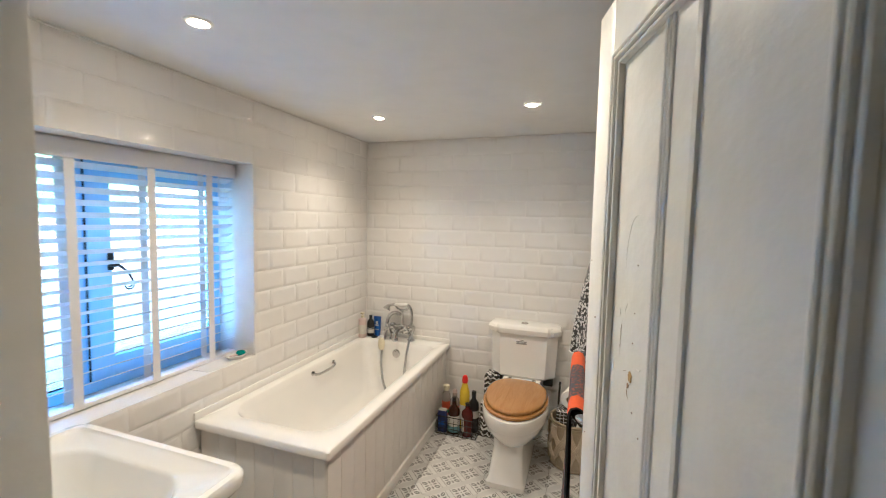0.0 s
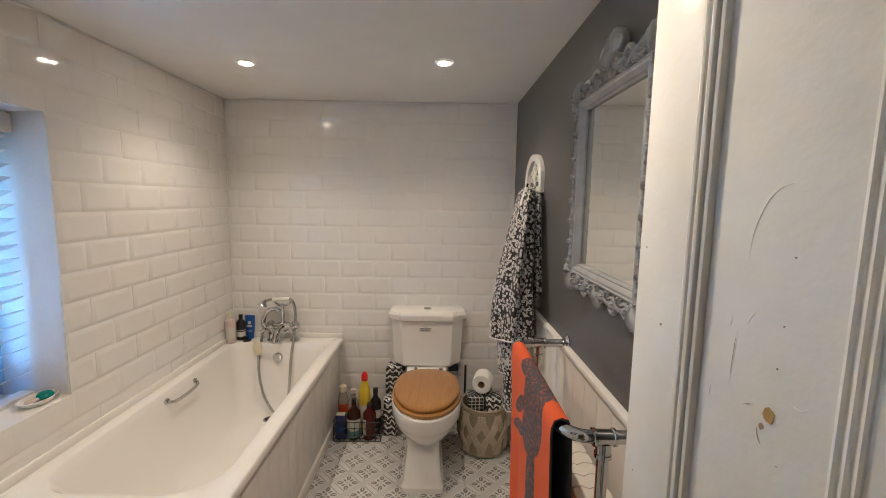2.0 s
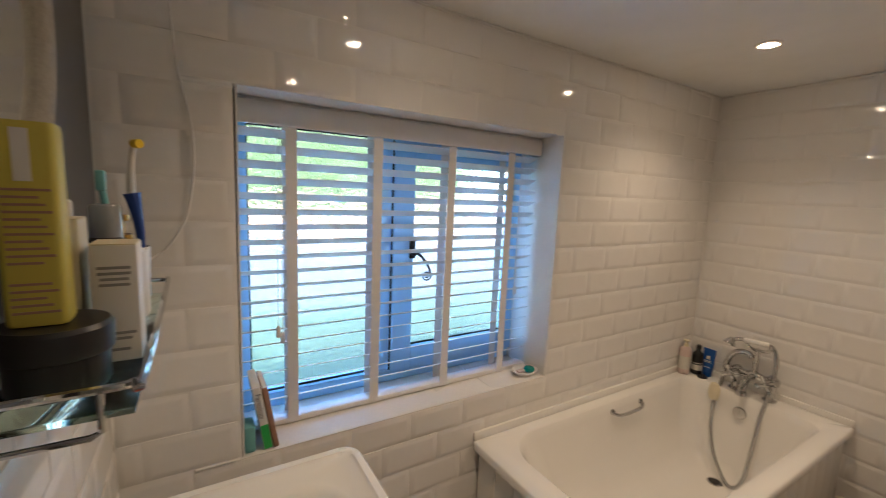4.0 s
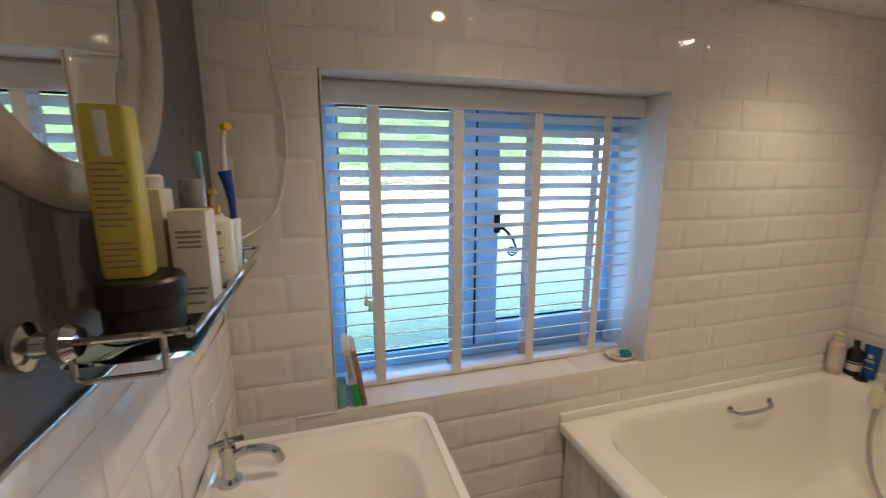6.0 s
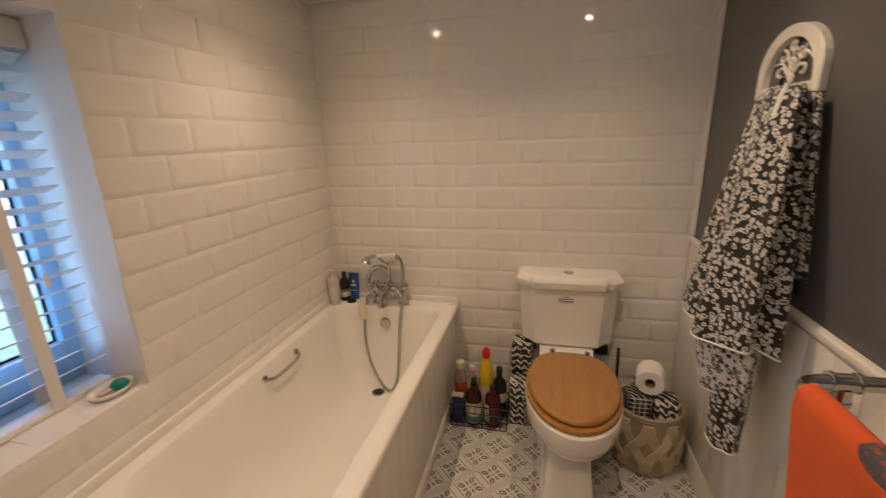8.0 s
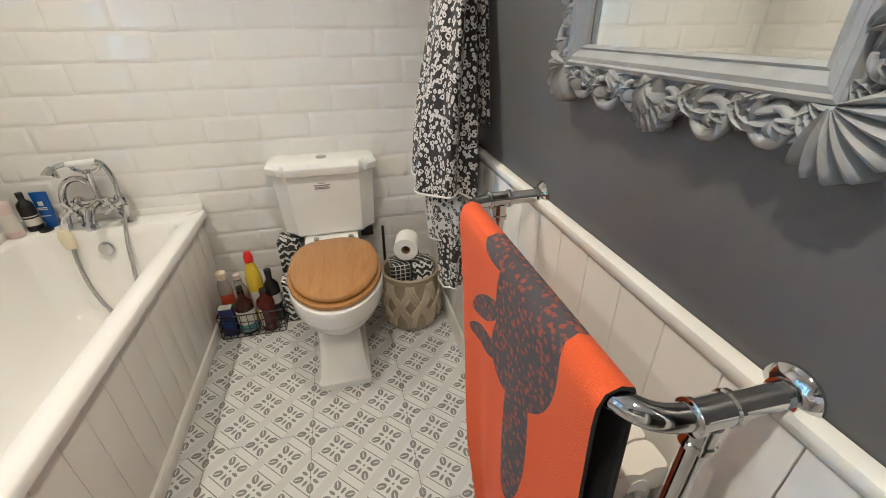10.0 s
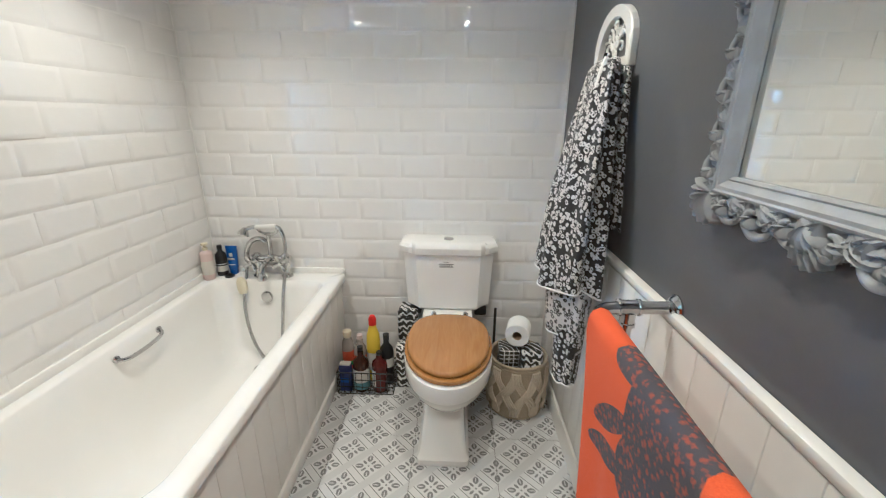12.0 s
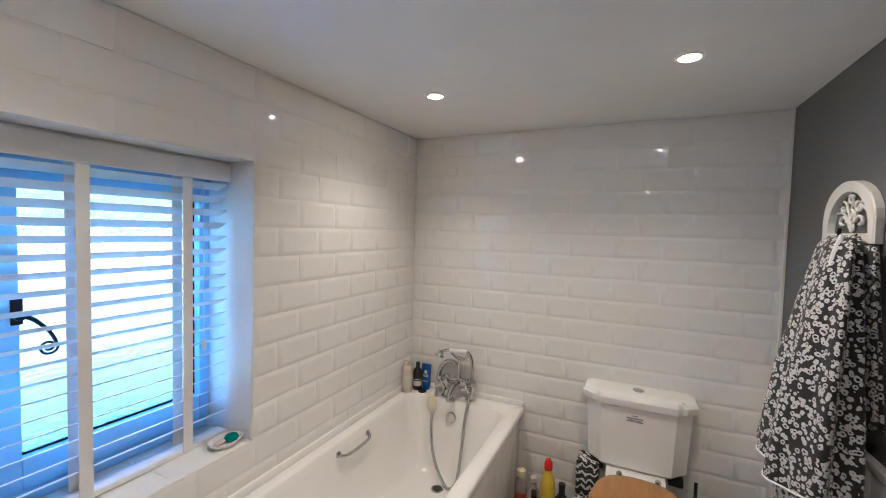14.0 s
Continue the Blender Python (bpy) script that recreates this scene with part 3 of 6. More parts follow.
patch = blob(1.475, 0.885, 0.10, 0.135, 8)
for args in ((1.630, 0.812, 0.085, 0.024, -33), (1.625, 0.742, 0.095, 0.022, -22), (1.575, 0.955, 0.075, 0.030, -10), (1.525, 0.79, 0.055, 0.065, 20), (1.465, 0.70, 0.042, 0.17, -4)):
    patch = T("MAXIMUM", patch, blob(*args))
vo = n.new("ShaderNodeTexVoronoi")
vo.inputs["Scale"].default_value = 80
l.new(co, vo.inputs["Vector"])
speck = noise_node(TOWEL, co, 190, 2)
fleck = T("MULTIPLY", T("MINIMUM", T("MAXIMUM", T("MULTIPLY", T("SUBTRACT", 0.92, T("MULTIPLY_ADD", speck.outputs["Fac"], 0.9, vo.outputs["Distance"])), 4.0), 0.0), 1.0), 0.55)
rib = noise_node(TOWEL, co, 500, 2)
orange = mix_node(TOWEL, rib.outputs["Fac"], (0.56, 0.065, 0.008), (0.80, 0.14, 0.02))
grey = mix_node(TOWEL, fleck, (0.075, 0.07, 0.082), (0.50, 0.09, 0.03))
l.new(mix_node(TOWEL, patch, orange, grey), b.inputs["Base Color"])
bp = n.new("ShaderNodeBump")
bp.inputs["Strength"].default_value, bp.inputs["Distance"].default_value = 0.6, 0.003
l.new(rib.outputs["Fac"], bp.inputs["Height"])
l.new(bp.outputs["Normal"], b.inputs["Normal"])
TOWELBACK = material("charcoal_terry", (0.03, 0.03, 0.035), 0.95, spread=0.3, scale=300, bump=0.5, bscale=500)

# black and white zigzag wrapping
ZIG, n, l, b = nodes_of("black_white_zigzag_wrap", 0.35)
co = n.new("ShaderNodeTexCoord").outputs["Object"]
sx = n.new("ShaderNodeSeparateXYZ")
l.new(co, sx.inputs[0])
Z = lambda op, a, bb=None, c=None: math_node(ZIG, op, a, bb, c)
crease = noise_node(ZIG, co, 45, 2)
tri = Z("PINGPONG", Z("ADD", sx.outputs[0], sx.outputs[1]), 0.019)
w = Z("FRACT", Z("DIVIDE", Z("ADD", Z("MULTIPLY_ADD", crease.outputs["Fac"], 0.05, sx.outputs[2]), Z("MULTIPLY", tri, 1.1)), 0.034))
l.new(mix_node(ZIG, Z("LESS_THAN", w, 0.62), (0.70, 0.69, 0.66), (0.02, 0.02, 0.02)), b.inputs["Base Color"])
bp = n.new("ShaderNodeBump")
bp.inputs["Strength"].default_value, bp.inputs["Distance"].default_value = 0.5, 0.006
l.new(crease.outputs["Fac"], bp.inputs["Height"])
l.new(bp.outputs["Normal"], b.inputs["Normal"])
# black wrapping with a white line grid
GRID, n, l, b = nodes_of("black_white_grid_wrap", 0.35)
co = n.new("ShaderNodeTexCoord").outputs["Object"]
sx = n.new("ShaderNodeSeparateXYZ")
l.new(co, sx.inputs[0])
G = lambda op, a, bb=None, c=None: math_node(GRID, op, a, bb, c)
lines = G("MAXIMUM", G("LESS_THAN", G("PINGPONG", G("ADD", sx.outputs[0], sx.outputs[1]), 0.011), 0.0018), G("LESS_THAN", G("PINGPONG", sx.outputs[2], 0.010), 0.0018))
l.new(mix_node(GRID, lines, (0.02, 0.02, 0.02), (0.70, 0.69, 0.66)), b.inputs["Base Color"])

MIRROR_PAINT = material("pale_grey_painted_plaster", (0.33, 0.335, 0.34), 0.42, spread=0.08, scale=40, bump=0.12, bscale=90, stain=(0.46, 0.48, 0.50), stainscale=18, stainamt=0.6)
MIRROR, n, l, b = nodes_of("mirror_silver", 0.012, 1.0)
b.inputs["Base Color"].default_value = (0.86, 0.87, 0.84, 1)
RADIATOR = material("cream_radiator_enamel", (0.78, 0.75, 0.68), 0.22, spread=0.02, scale=20)
ROPE = material("natural_cotton_rope", (0.40, 0.335, 0.24), 0.9, spread=0.3, scale=160, bump=0.6, bscale=300, stainscale=10)
CORD = material("pale_cotton_cord", (0.58, 0.50, 0.38), 0.9, spread=0.25, scale=160, bump=0.6, bscale=300, stainscale=10)
PAPER = material("white_tissue_paper", (0.80, 0.79, 0.77), 0.95, spread=0.03, scale=80, bump=0.3, bscale=200)
CARD = material("brown_card", (0.35, 0.25, 0.16), 0.9, spread=0.1)
WIREB = material("black_wire", (0.012, 0.012, 0.012), 0.4, spread=0.1)
RUBBER = material("black_plastic", (0.012, 0.012, 0.013), 0.35, spread=0.1, scale=60)
AMBER = material("dark_amber_glass", (0.035, 0.012, 0.006), 0.06, spread=0.1, scale=12)
REDBROWN = material("dark_red_liquid_bottle", (0.075, 0.010, 0.008), 0.08, spread=0.1, scale=12)
LABELW = material("pale_paper_label", (0.62, 0.60, 0.54), 0.6, spread=0.06, scale=60)
LABELT = material("teal_label_band", (0.12, 0.25, 0.28), 0.6, spread=0.1, scale=40)
INK = material("grey_label_print", (0.27, 0.265, 0.26), 0.6, spread=0.1)
BLUE = material("blue_plastic", (0.012, 0.085, 0.36), 0.3, spread=0.08, scale=30)
NAVY = material("navy_carton", (0.02, 0.03, 0.14), 0.4, spread=0.1, scale=30)
YELLOW = material("yellow_plastic", (0.75, 0.55, 0.02), 0.3, spread=0.05, scale=20)
MUSTARD = material("mustard_yellow_carton", (0.56, 0.48, 0.075), 0.45, spread=0.05, scale=20)
REDCAP = material("red_plastic", (0.65, 0.02, 0.012), 0.3, spread=0.06)
ORANGELAB = material("orange_red_label", (0.55, 0.09, 0.03), 0.4, spread=0.15, scale=40)
PINK = material("pale_pink_plastic", (0.62, 0.50, 0.47), 0.3, spread=0.05, scale=20)
CLEARISH = material("smoky_clear_plastic", (0.34, 0.30, 0.27), 0.15, spread=0.08, scale=20)
CREAM = material("cream_plastic", (0.72, 0.66, 0.48), 0.4, spread=0.06, scale=30)
GREEN = material("green_book_cover", (0.05, 0.45, 0.09), 0.4, spread=0.06)
TEAL = material("teal_soap", (0.01, 0.22, 0.20), 0.25, spread=0.1, scale=30)
TEALBOX = material("pale_teal_plastic", (0.20, 0.48, 0.50), 0.35, spread=0.08)
BROWNBOOK = material("brown_book_cover", (0.34, 0.20, 0.13), 0.5, spread=0.1)
PAGE = material("book_pages", (0.70, 0.66, 0.56), 0.9, spread=0.1, scale=300)
CREAMBOX = material("cream_carton", (0.66, 0.60, 0.42), 0.5, spread=0.04)
WHITEBOX = material("white_carton", (0.72, 0.70, 0.66), 0.45, spread=0.03)
GREYCAP = material("grey_translucent_cap", (0.24, 0.25, 0.26), 0.2, spread=0.05)
GOLD = material("gold_cap", (0.55, 0.36, 0.10), 0.25, 0.9, spread=0.05)
BRUSHBLUE = material("blue_rubber_grip", (0.02, 0.06, 0.30), 0.4, spread=0.08)
BAREWOOD = material("bare_wood_chip", (0.47, 0.32, 0.12), 0.8, spread=0.2, scale=90)
SHELFGLASS, n, l, b = nodes_of("green_edged_glass", 0.02)
b.inputs["Transmission Weight"].default_value = 1.0
b.inputs["Base Color"].default_value = (0.72, 0.93, 0.87, 1)
GLOW, n, l, b = nodes_of("lit_lamp_lens", 0.3)
b.inputs["Emission Color"].default_value, b.inputs["Emission Strength"].default_value = (*WARM, 1), GLOWING

# ---- downlights ----
first = None
for lx, ly in LAMPS:
    if first is None:
        first = thing("downlight", (lx, ly, HIGH), "small white recessed ceiling downlight, lit", "downlight", "ceiling downlights")
        bm = bmesh.new()
        lathe(bm, [(0.041, 0), (0.041, -0.003), (0.037, -0.006), (0.030, -0.006), (0.024, -0.001), (0.021, -0.001)], (lx, ly, HIGH), 28, cap0=False, cap1=False)
        part("bezel", bm, WHITEWOOD, first)
        bm = bmesh.new()
        lathe(bm, [(0.021, -0.0015), (0.0205, -0.0055), (0.016, -0.0085), (0.009, -0.0102), (0.002, -0.0106)], (lx, ly, HIGH), 20)
        part("lens", bm, GLOW, first, "glowing lamp lens")
    else:
        copy_thing(first, pose(lx, ly, HIGH))

# ---- door ----
door = setting(new("door_1"), "old off-white panelled door standing open, paint chipped", "door")
HX, HY, TX, TY = 1.770, 0.365, 1.590, 1.035
DW, DH, DT = math.hypot(TX - HX, TY - HY), 1.792, 0.040
door.matrix_basis = pose(HX, HY, 0.012, 0, 0, math.degrees(math.atan2(TY - HY, TX - HX)))


def dpart(name, bm, mat, label=""):
    ob = part(name, bm, mat, None, label)
    ob.parent = door
    return ob


# local: x from hinge to tip, y away from the room side is negative
S, MU = 0.078, 0.15
mid = DW - 0.430
for x0, x1, nm in ((0, S, "stile"), (DW - S, DW, "stile")):
    bm = bmesh.new()
    box(bm, x0, -DT, 0, x1, 0, DH, 0.004)
    dpart(nm, bm, DOORPAINT)
for z0, z1, nm in ((0, 0.16, "rail"), (0.44, 0.60, "rail"), (1.70, DH, "rail")):
    bm = bmesh.new()
    box(bm, S, -DT + 0.0005, z0, DW - S, -0.0005, z1)
    dpart(nm, bm, DOORPAINT)
for z0, z1 in ((0.16, 0.44), (0.60, 1.70)):
    bm = bmesh.new()
    box(bm, mid - MU / 2, -DT + 0.0005, z0, mid + MU / 2, -0.0005, z1)
    dpart("muntin", bm, DOORPAINT)
    for x0, x1 in ((S, mid - MU / 2), (mid + MU / 2, DW - S)):
        bm = bmesh.new()
        box(bm, x0, -DT + 0.012, z0, x1, -0.012, z1)
        dpart("panel", bm, DOORPAINT)
        for side in (0, 1):
            bm = bmesh.new()
            pf = [(0, -0.002)]
            for c, top in ((0.0045, 0.004), (0.0125, 0.0025), (0.0205, -0.002)):
                pf += [(c + 0.0038 * math.cos(k), top - 0.0045 + 0.0045 * math.sin(k)) for k in (3.0, 2.3, 1.57, 0.84, 0.14)]
            pf += [(0.0255, -0.0115), (0, -0.0115)]
            f = lambda q: q if side == 0 else -DT - q
            rings = []
            for cx, cz, dx, dz in ((x0, z0, 1, 1), (x1, z0, -1, 1), (x1, z1, -1, -1), (x0, z1, 1, -1), (x0, z0, 1, 1)):
                rings.append([(cx + dx * a, f(q), cz + dz * a) for a, q in pf])
            loft(bm, rings, False, False)
            dpart("moulding", bm, DOORPAINT)
bm = bmesh.new()
for dx in (-0.009, 0.0, 0.009):
    tube(bm, [(DW - 0.255 + dx, -0.0125, 0.62), (DW - 0.255 + dx, -0.0125, 1.68)], 0.004, 8, 1)
dpart("bead", bm, DOORPAINT)
rng = random.Random(9)
for ux, uz, sz in ((0.187, 1.193, 0.0075), (0.181, 1.178, 0.003), (0.195, 1.36, 0.0009), (0.192, 1.29, 0.0009), (0.19, 1.245, 0.0009), (0.20, 1.145, 0.0009), (0.225, 1.12, 0.0009), (0.02, 1.02, 0.0009), (0.015, 1.35, 0.0009), (0.05, 1.25, 0.0013)):
    bm = bmesh.new()
    pts = [(DW - ux + sz * rng.uniform(0.65, 1) * math.cos(a), 0, uz + 1.5 * sz * rng.uniform(0.6, 1) * math.sin(a)) for a in [k * 0.7 for k in range(9)]]
    y0 = -0.0119 if ux > S else 0.0
    loft(bm, [[(p[0], y0, p[2]) for p in pts], [(p[0], y0 + 0.0011, p[2]) for p in pts]])
    dpart("paint_chip", bm, BAREWOOD if sz > 0.0052 else CARD, "chip of bare wood in the paint")
# raised edges where old paint has lifted and been painted over
for way in (((0.148, 1.34), (0.151, 1.38), (0.163, 1.415), (0.178, 1.43), (0.196, 1.433)), ((0.145, 1.275), (0.144, 1.25), (0.142, 1.225), (0.141, 1.205)), ((0.165, 1.30), (0.158, 1.29), (0.155, 1.28)), ((0.205, 1.215), (0.215, 1.212), (0.222, 1.218)), ((0.135, 1.29), (0.137, 1.28), (0.134, 1.27)), ((0.12, 1.20), (0.118, 1.19), (0.119, 1.18))):
    bm = bmesh.new()
    tube(bm, [(DW - ux, -0.0123, uz) for ux, uz in way], 0.0008, 6, 3, lambda t: 0.25 + math.sin(math.pi * t))
    dpart("lifted_paint", bm, DOORPAINT)
for way in (((0.1435, 1.262), (0.1425, 1.24), (0.1415, 1.22)), ((0.176, 1.175), (0.178, 1.165), (0.182, 1.158)), ((0.170, 1.197), (0.160, 1.193))):
    bm = bmesh.new()
    tube(bm, [(DW - ux, -0.0117, uz) for ux, uz in way], 0.0004, 5, 2, lambda t: 0.3 + math.sin(math.pi * t))
    dpart("paint_crack", bm, CARD, "fine crack in the paint")

# ---- toilet ----
toilet = thing("toilet", (1.235, 2.6, 0), "white close-coupled toilet with a wooden seat, lid closed", "toilet")
CX = 1.238


def cistern_ring(hw, yf, z, chw=0.155, step=0.022, y1=2.995):
    return [(CX - hw, y1, z), (CX - hw, yf + step + 0.035, z), (CX - hw + 0.045, yf + step, z), (CX - chw - 0.02, yf + step, z), (CX - chw, yf, z), (CX + chw, yf, z), (CX + chw + 0.02, yf + step, z), (CX + hw - 0.045, yf + step, z), (CX + hw, yf + step + 0.035, z), (CX + hw, y1, z)]


bm = bmesh.new()
loft(bm, [cistern_ring(0.200, 2.872, 0.400, 0.14), cistern_ring(0.206, 2.862, 0.412, 0.145), cistern_ring(0.220, 2.856, 0.69, 0.155)])
cistern = part("cistern", bm, CERAMIC, toilet, angle=25)
bm = bmesh.new()
loft(bm, [cistern_ring(0.222, 2.850, 0.690), cistern_ring(0.236, 2.842, 0.698), cistern_ring(0.239, 2.838, 0.72), cistern_ring(0.239, 2.838, 0.728), cistern_ring(0.231, 2.846, 0.742), cistern_ring(0.215, 2.858, 0.750), cistern_ring(0.20, 2.87, 0.753)])
cistern_lid = part("cistern_lid", bm, CERAMIC, toilet, angle=28)
bm = bmesh.new()
lathe(bm, [(0.024, 0), (0.024, 0.004), (0.020, 0.006), (0.004, 0.0055)], (CX, 2.925, 0.7525), 24)
part("flush_button", bm, CHROME, cistern_lid, "chrome flush button")
for k, (w, z) in enumerate(((0.013, 0.655), (0.035, 0.644), (0.030, 0.636), (0.034, 0.630))):
    boxpart("print", (CX - 0.01 - w, 2.8555, z, CX - 0.01 + w, 2.8585, z + (0.004 if k != 1 else 0.005)), INK, cistern)


def egg(hw, y0, y1, z, n=40, flat=0.75):
    """An egg outline: rounded at the front (y0), blunter behind (y1)."""
    yc = y0 + 0.56 * (y1 - y0)
    out = []
    for k in range(n):
        a = 2 * math.pi * k / n
        c, s = math.cos(a), math.sin(a)
        if s < 0:
            out.append((CX + 0.012 + hw * c, yc + (yc - y0) * s, z))
        else:
            out.append((CX + 0.012 + hw * math.copysign(abs(c) ** flat, c), yc + (y1 - yc) * s ** flat, z))
    return out


bm = bmesh.new()
loft(bm, [egg(0.085, 2.40, 2.68, 0.17), egg(0.105, 2.36, 2.70, 0.20), egg(0.145, 2.30, 2.74, 0.25), egg(0.172, 2.255, 2.75, 0.30), egg(0.180, 2.245, 2.755, 0.325), egg(0.183, 2.24, 2.755, 0.33), egg(0.186, 2.238, 2.76, 0.385), egg(0.183, 2.24, 2.757, 0.395), egg(0.15, 2.28, 2.73, 0.396)])
part("bowl", bm, CERAMIC, toilet, angle=50)
bm = bmesh.new()
ped = lambda hw, y0, y1, z, r: rrect(CX - hw, y0, CX + hw, y1, r, z, 4)
loft(bm, [ped(0.104, 2.285, 2.80, 0.0, 0.02), ped(0.104, 2.285, 2.80, 0.028, 0.02), ped(0.094, 2.298, 2.80, 0.042, 0.025), ped(0.088, 2.315, 2.80, 0.10, 0.028), ped(0.080, 2.35, 2.80, 0.19, 0.03), ped(0.085, 2.37, 2.80, 0.24, 0.03)])
part("pedestal", bm, CERAMIC, toilet, angle=40)
bm = bmesh.new()
loft(bm, [rrect(CX - a, 2.66, CX + a, 2.985, 0.02, z, 4) for z, a in ((0.20, 0.07), (0.30, 0.095), (0.36, 0.115), (0.397, 0.12))])
part("cistern_shelf", bm, CERAMIC, toilet)
bm = bmesh.new()
loft(bm, [egg(0.178, 2.262, 2.745, 0.3965), egg(0.183, 2.256, 2.748, 0.402), egg(0.183, 2.256, 2.748, 0.414), egg(0.178, 2.262, 2.745, 0.4185)])
seat = part("seat", bm, OAK, toilet, "varnished oak seat ring")
bm = bmesh.new()
loft(bm, [egg(0.168, 2.278, 2.742, 0.419), egg(0.173, 2.272, 2.745, 0.424), egg(0.173, 2.272, 2.745, 0.434), egg(0.168, 2.279, 2.74, 0.4405), egg(0.155, 2.295, 2.73, 0.443), egg(0.08, 2.40, 2.66, 0.444)])
part("seat_lid", bm, OAK, toilet, "closed varnished oak lid", angle=60)
for hx in (-0.075, 0.075):
    bm = bmesh.new()
    lathe(bm, [(0.012, 0), (0.012, 0.035), (0.009, 0.04)], (CX + 0.012 + hx, 2.765, 0.397), 12)
    part("hinge", bm, CHROME, seat, "chrome seat hinge")
for sx_ in (-0.165, 0.165):
    boxpart("cistern_gap_block", (CX + sx_ - 0.03, 2.89, 0.36, CX + sx_ + 0.03, 2.96, 0.401), RUBBER, toilet, "black block in the gap under the cistern", bevel=0.006)

# ---- ornate mirror ----
mir = thing("mirror", (RIGHT, 1.53, 1.47), "rectangular wall mirror in pale grey carved baroque frame", "mirror")
MY0, MY1, MZ0, MZ1 = 1.355, 1.730, 1.230, 1.70
boxpart("glass", (RIGHT - 0.012, MY0 - 0.01, MZ0 - 0.01, RIGHT - 0.009, MY1 + 0.01, MZ1 + 0.01), MIRROR, mir, "silvered mirror glass")
boxpart("backing", (RIGHT - 0.0085, MY0 - 0.04, MZ0 - 0.04, RIGHT - 0.001, MY1 + 0.04, MZ1 + 0.04), RUBBER, mir)
bm = bmesh.new()
pf = [(0, -0.013), (0, -0.020), (0.004, -0.025), (0.007, -0.023), (0.010, -0.028), (0.017, -0.034), (0.023, -0.033), (0.026, -0.036), (0.030, -0.034), (0.033, -0.025), (0.042, -0.018), (0.050, -0.009), (0.02, -0.009)]
rings = []
for cy, cz, dy, dz in ((MY0, MZ0, -1, -1), (MY1, MZ0, 1, -1), (MY1, MZ1, 1, 1), (MY0, MZ1, -1, 1), (MY0, MZ0, -1, -1)):
    rings.append([(RIGHT + q, cy + dy * a, cz + dz * a) for a, q in pf])
loft(bm, rings, False, False)
part("inner_frame", bm, MIRROR_PAINT, mir, angle=25)


def acanthus(cy, cz, ang, size, spread, lobes, name="acanthus_leaf", x=RIGHT - 0.02, curl=0.0):
    """One carved leaf: a ridged fan round ang that swells in the middle and has a lobed edge."""
    rings = []
    na = lobes * 4
    for j in range(7):
        t = 0.06 + 0.94 * j / 6
        ring = []
        for i in range(na + 1):
            s = -1 + 2 * i / na
            lobe = abs(math.cos(math.pi * lobes * (s + 1) / 2 + math.pi / 2))
            a = ang + s * spread + curl * t * t
            r = size * t * (0.80 + 0.20 * lobe ** 0.7) * (1.0 - 0.22 * s * s)
            h = (0.007 + 0.015 * math.sin(math.pi * (0.10 + 0.78 * t))) * (0.45 + 0.55 * lobe)
            ring.append((x - h, cy + r * math.cos(a), cz + r * math.sin(a)))
        ends = [(RIGHT - 0.0095, p[1], p[2]) for p in (ring[0], ring[-1])]
        rings.append([ends[0]] + ring + [ends[1]])
    rings.append([(RIGHT - 0.0095, p[1], p[2]) for p in rings[-1]])
    bm = bmesh.new()
    loft(bm, rings, False, False, closed=False)
    part(name, bm, MIRROR_PAINT, mir, angle=70)


def scroll(cy, cz, size, ang, hand, tail=(0.0, 0.0), x=RIGHT - 0.024):
    """A C-scroll that starts in a thin tail on the frame and coils into a raised eye."""
    pts = [(RIGHT - 0.018, cy + size * 1.1 * math.cos(ang) + tail[0], cz + size * 1.1 * math.sin(ang) + tail[1])]
    for k in range(16):
        a = ang + hand * k * 0.30
        r = size * (1.0 - 0.66 * (k / 15) ** 1.2)
        pts.append((x - 0.012 * k / 15, cy + r * math.cos(a), cz + r * math.sin(a)))
    bm = bmesh.new()
    tube(bm, pts, size * 0.17, 8, 2, lambda t: 0.4 + 1.0 * math.sin(math.pi * min(1, 0.15 + 0.8 * t)))
    part("scroll", bm, MIRROR_PAINT, mir, angle=70)


lo, hi = MZ0 - 0.058, MZ1 + 0.058
c0 = (MY0 + MY1) / 2


def run(along, length, edge, out, big):
    """A garland of scrolls and leaves from the middle of one side of the frame towards both corners."""
    steps = max(2, round(length / (big * 2.2)))
    pitch = length / steps
    for sg in (-1, 1):
        for k in range(steps):
            wave = 0.12 * (k % 2)
            # (along the side, away from the frame) for scroll eye and leaf roots
            def at(d, e):
                return (c0 + sg * d, edge + out * e) if along == "y" else (edge + out * e, (lo + hi) / 2 + sg * d)

            def turn(a):
                # a: 0 points towards the corner, pi/2 away from the frame
                dy, dz = (sg * math.cos(a), out * math.sin(a)) if along == "y" else (out * math.sin(a), sg * math.cos(a))
                return math.atan2(dz, dy)
            flip = sg * out if along == "y" else -sg * out
            d = pitch * (k + 0.45)
            scroll(*at(d, big * (0.45 + wave)), big * (0.80 + wave), turn(math.pi * 0.95), -flip)
            acanthus(*at(d + big * 0.15, big * (0.40 + wave)), turn(0.9), big * 0.62, 1.1, 4, x=RIGHT - 0.024)
            acanthus(*at(d + pitch * 0.30, -0.006), turn(0.95), big * 1.70, 0.70, 4, x=RIGHT - 0.017, curl=-flip * 0.6)
            acanthus(*at(d + pitch * 0.55, -0.006), turn(1.75), big * 1.40, 0.65, 4, x=RIGHT - 0.015, curl=flip * 0.5)
            acanthus(*at(d - pitch * 0.2, -0.008), turn(2.2), big * 1.1, 0.6, 3, x=RIGHT - 0.020)


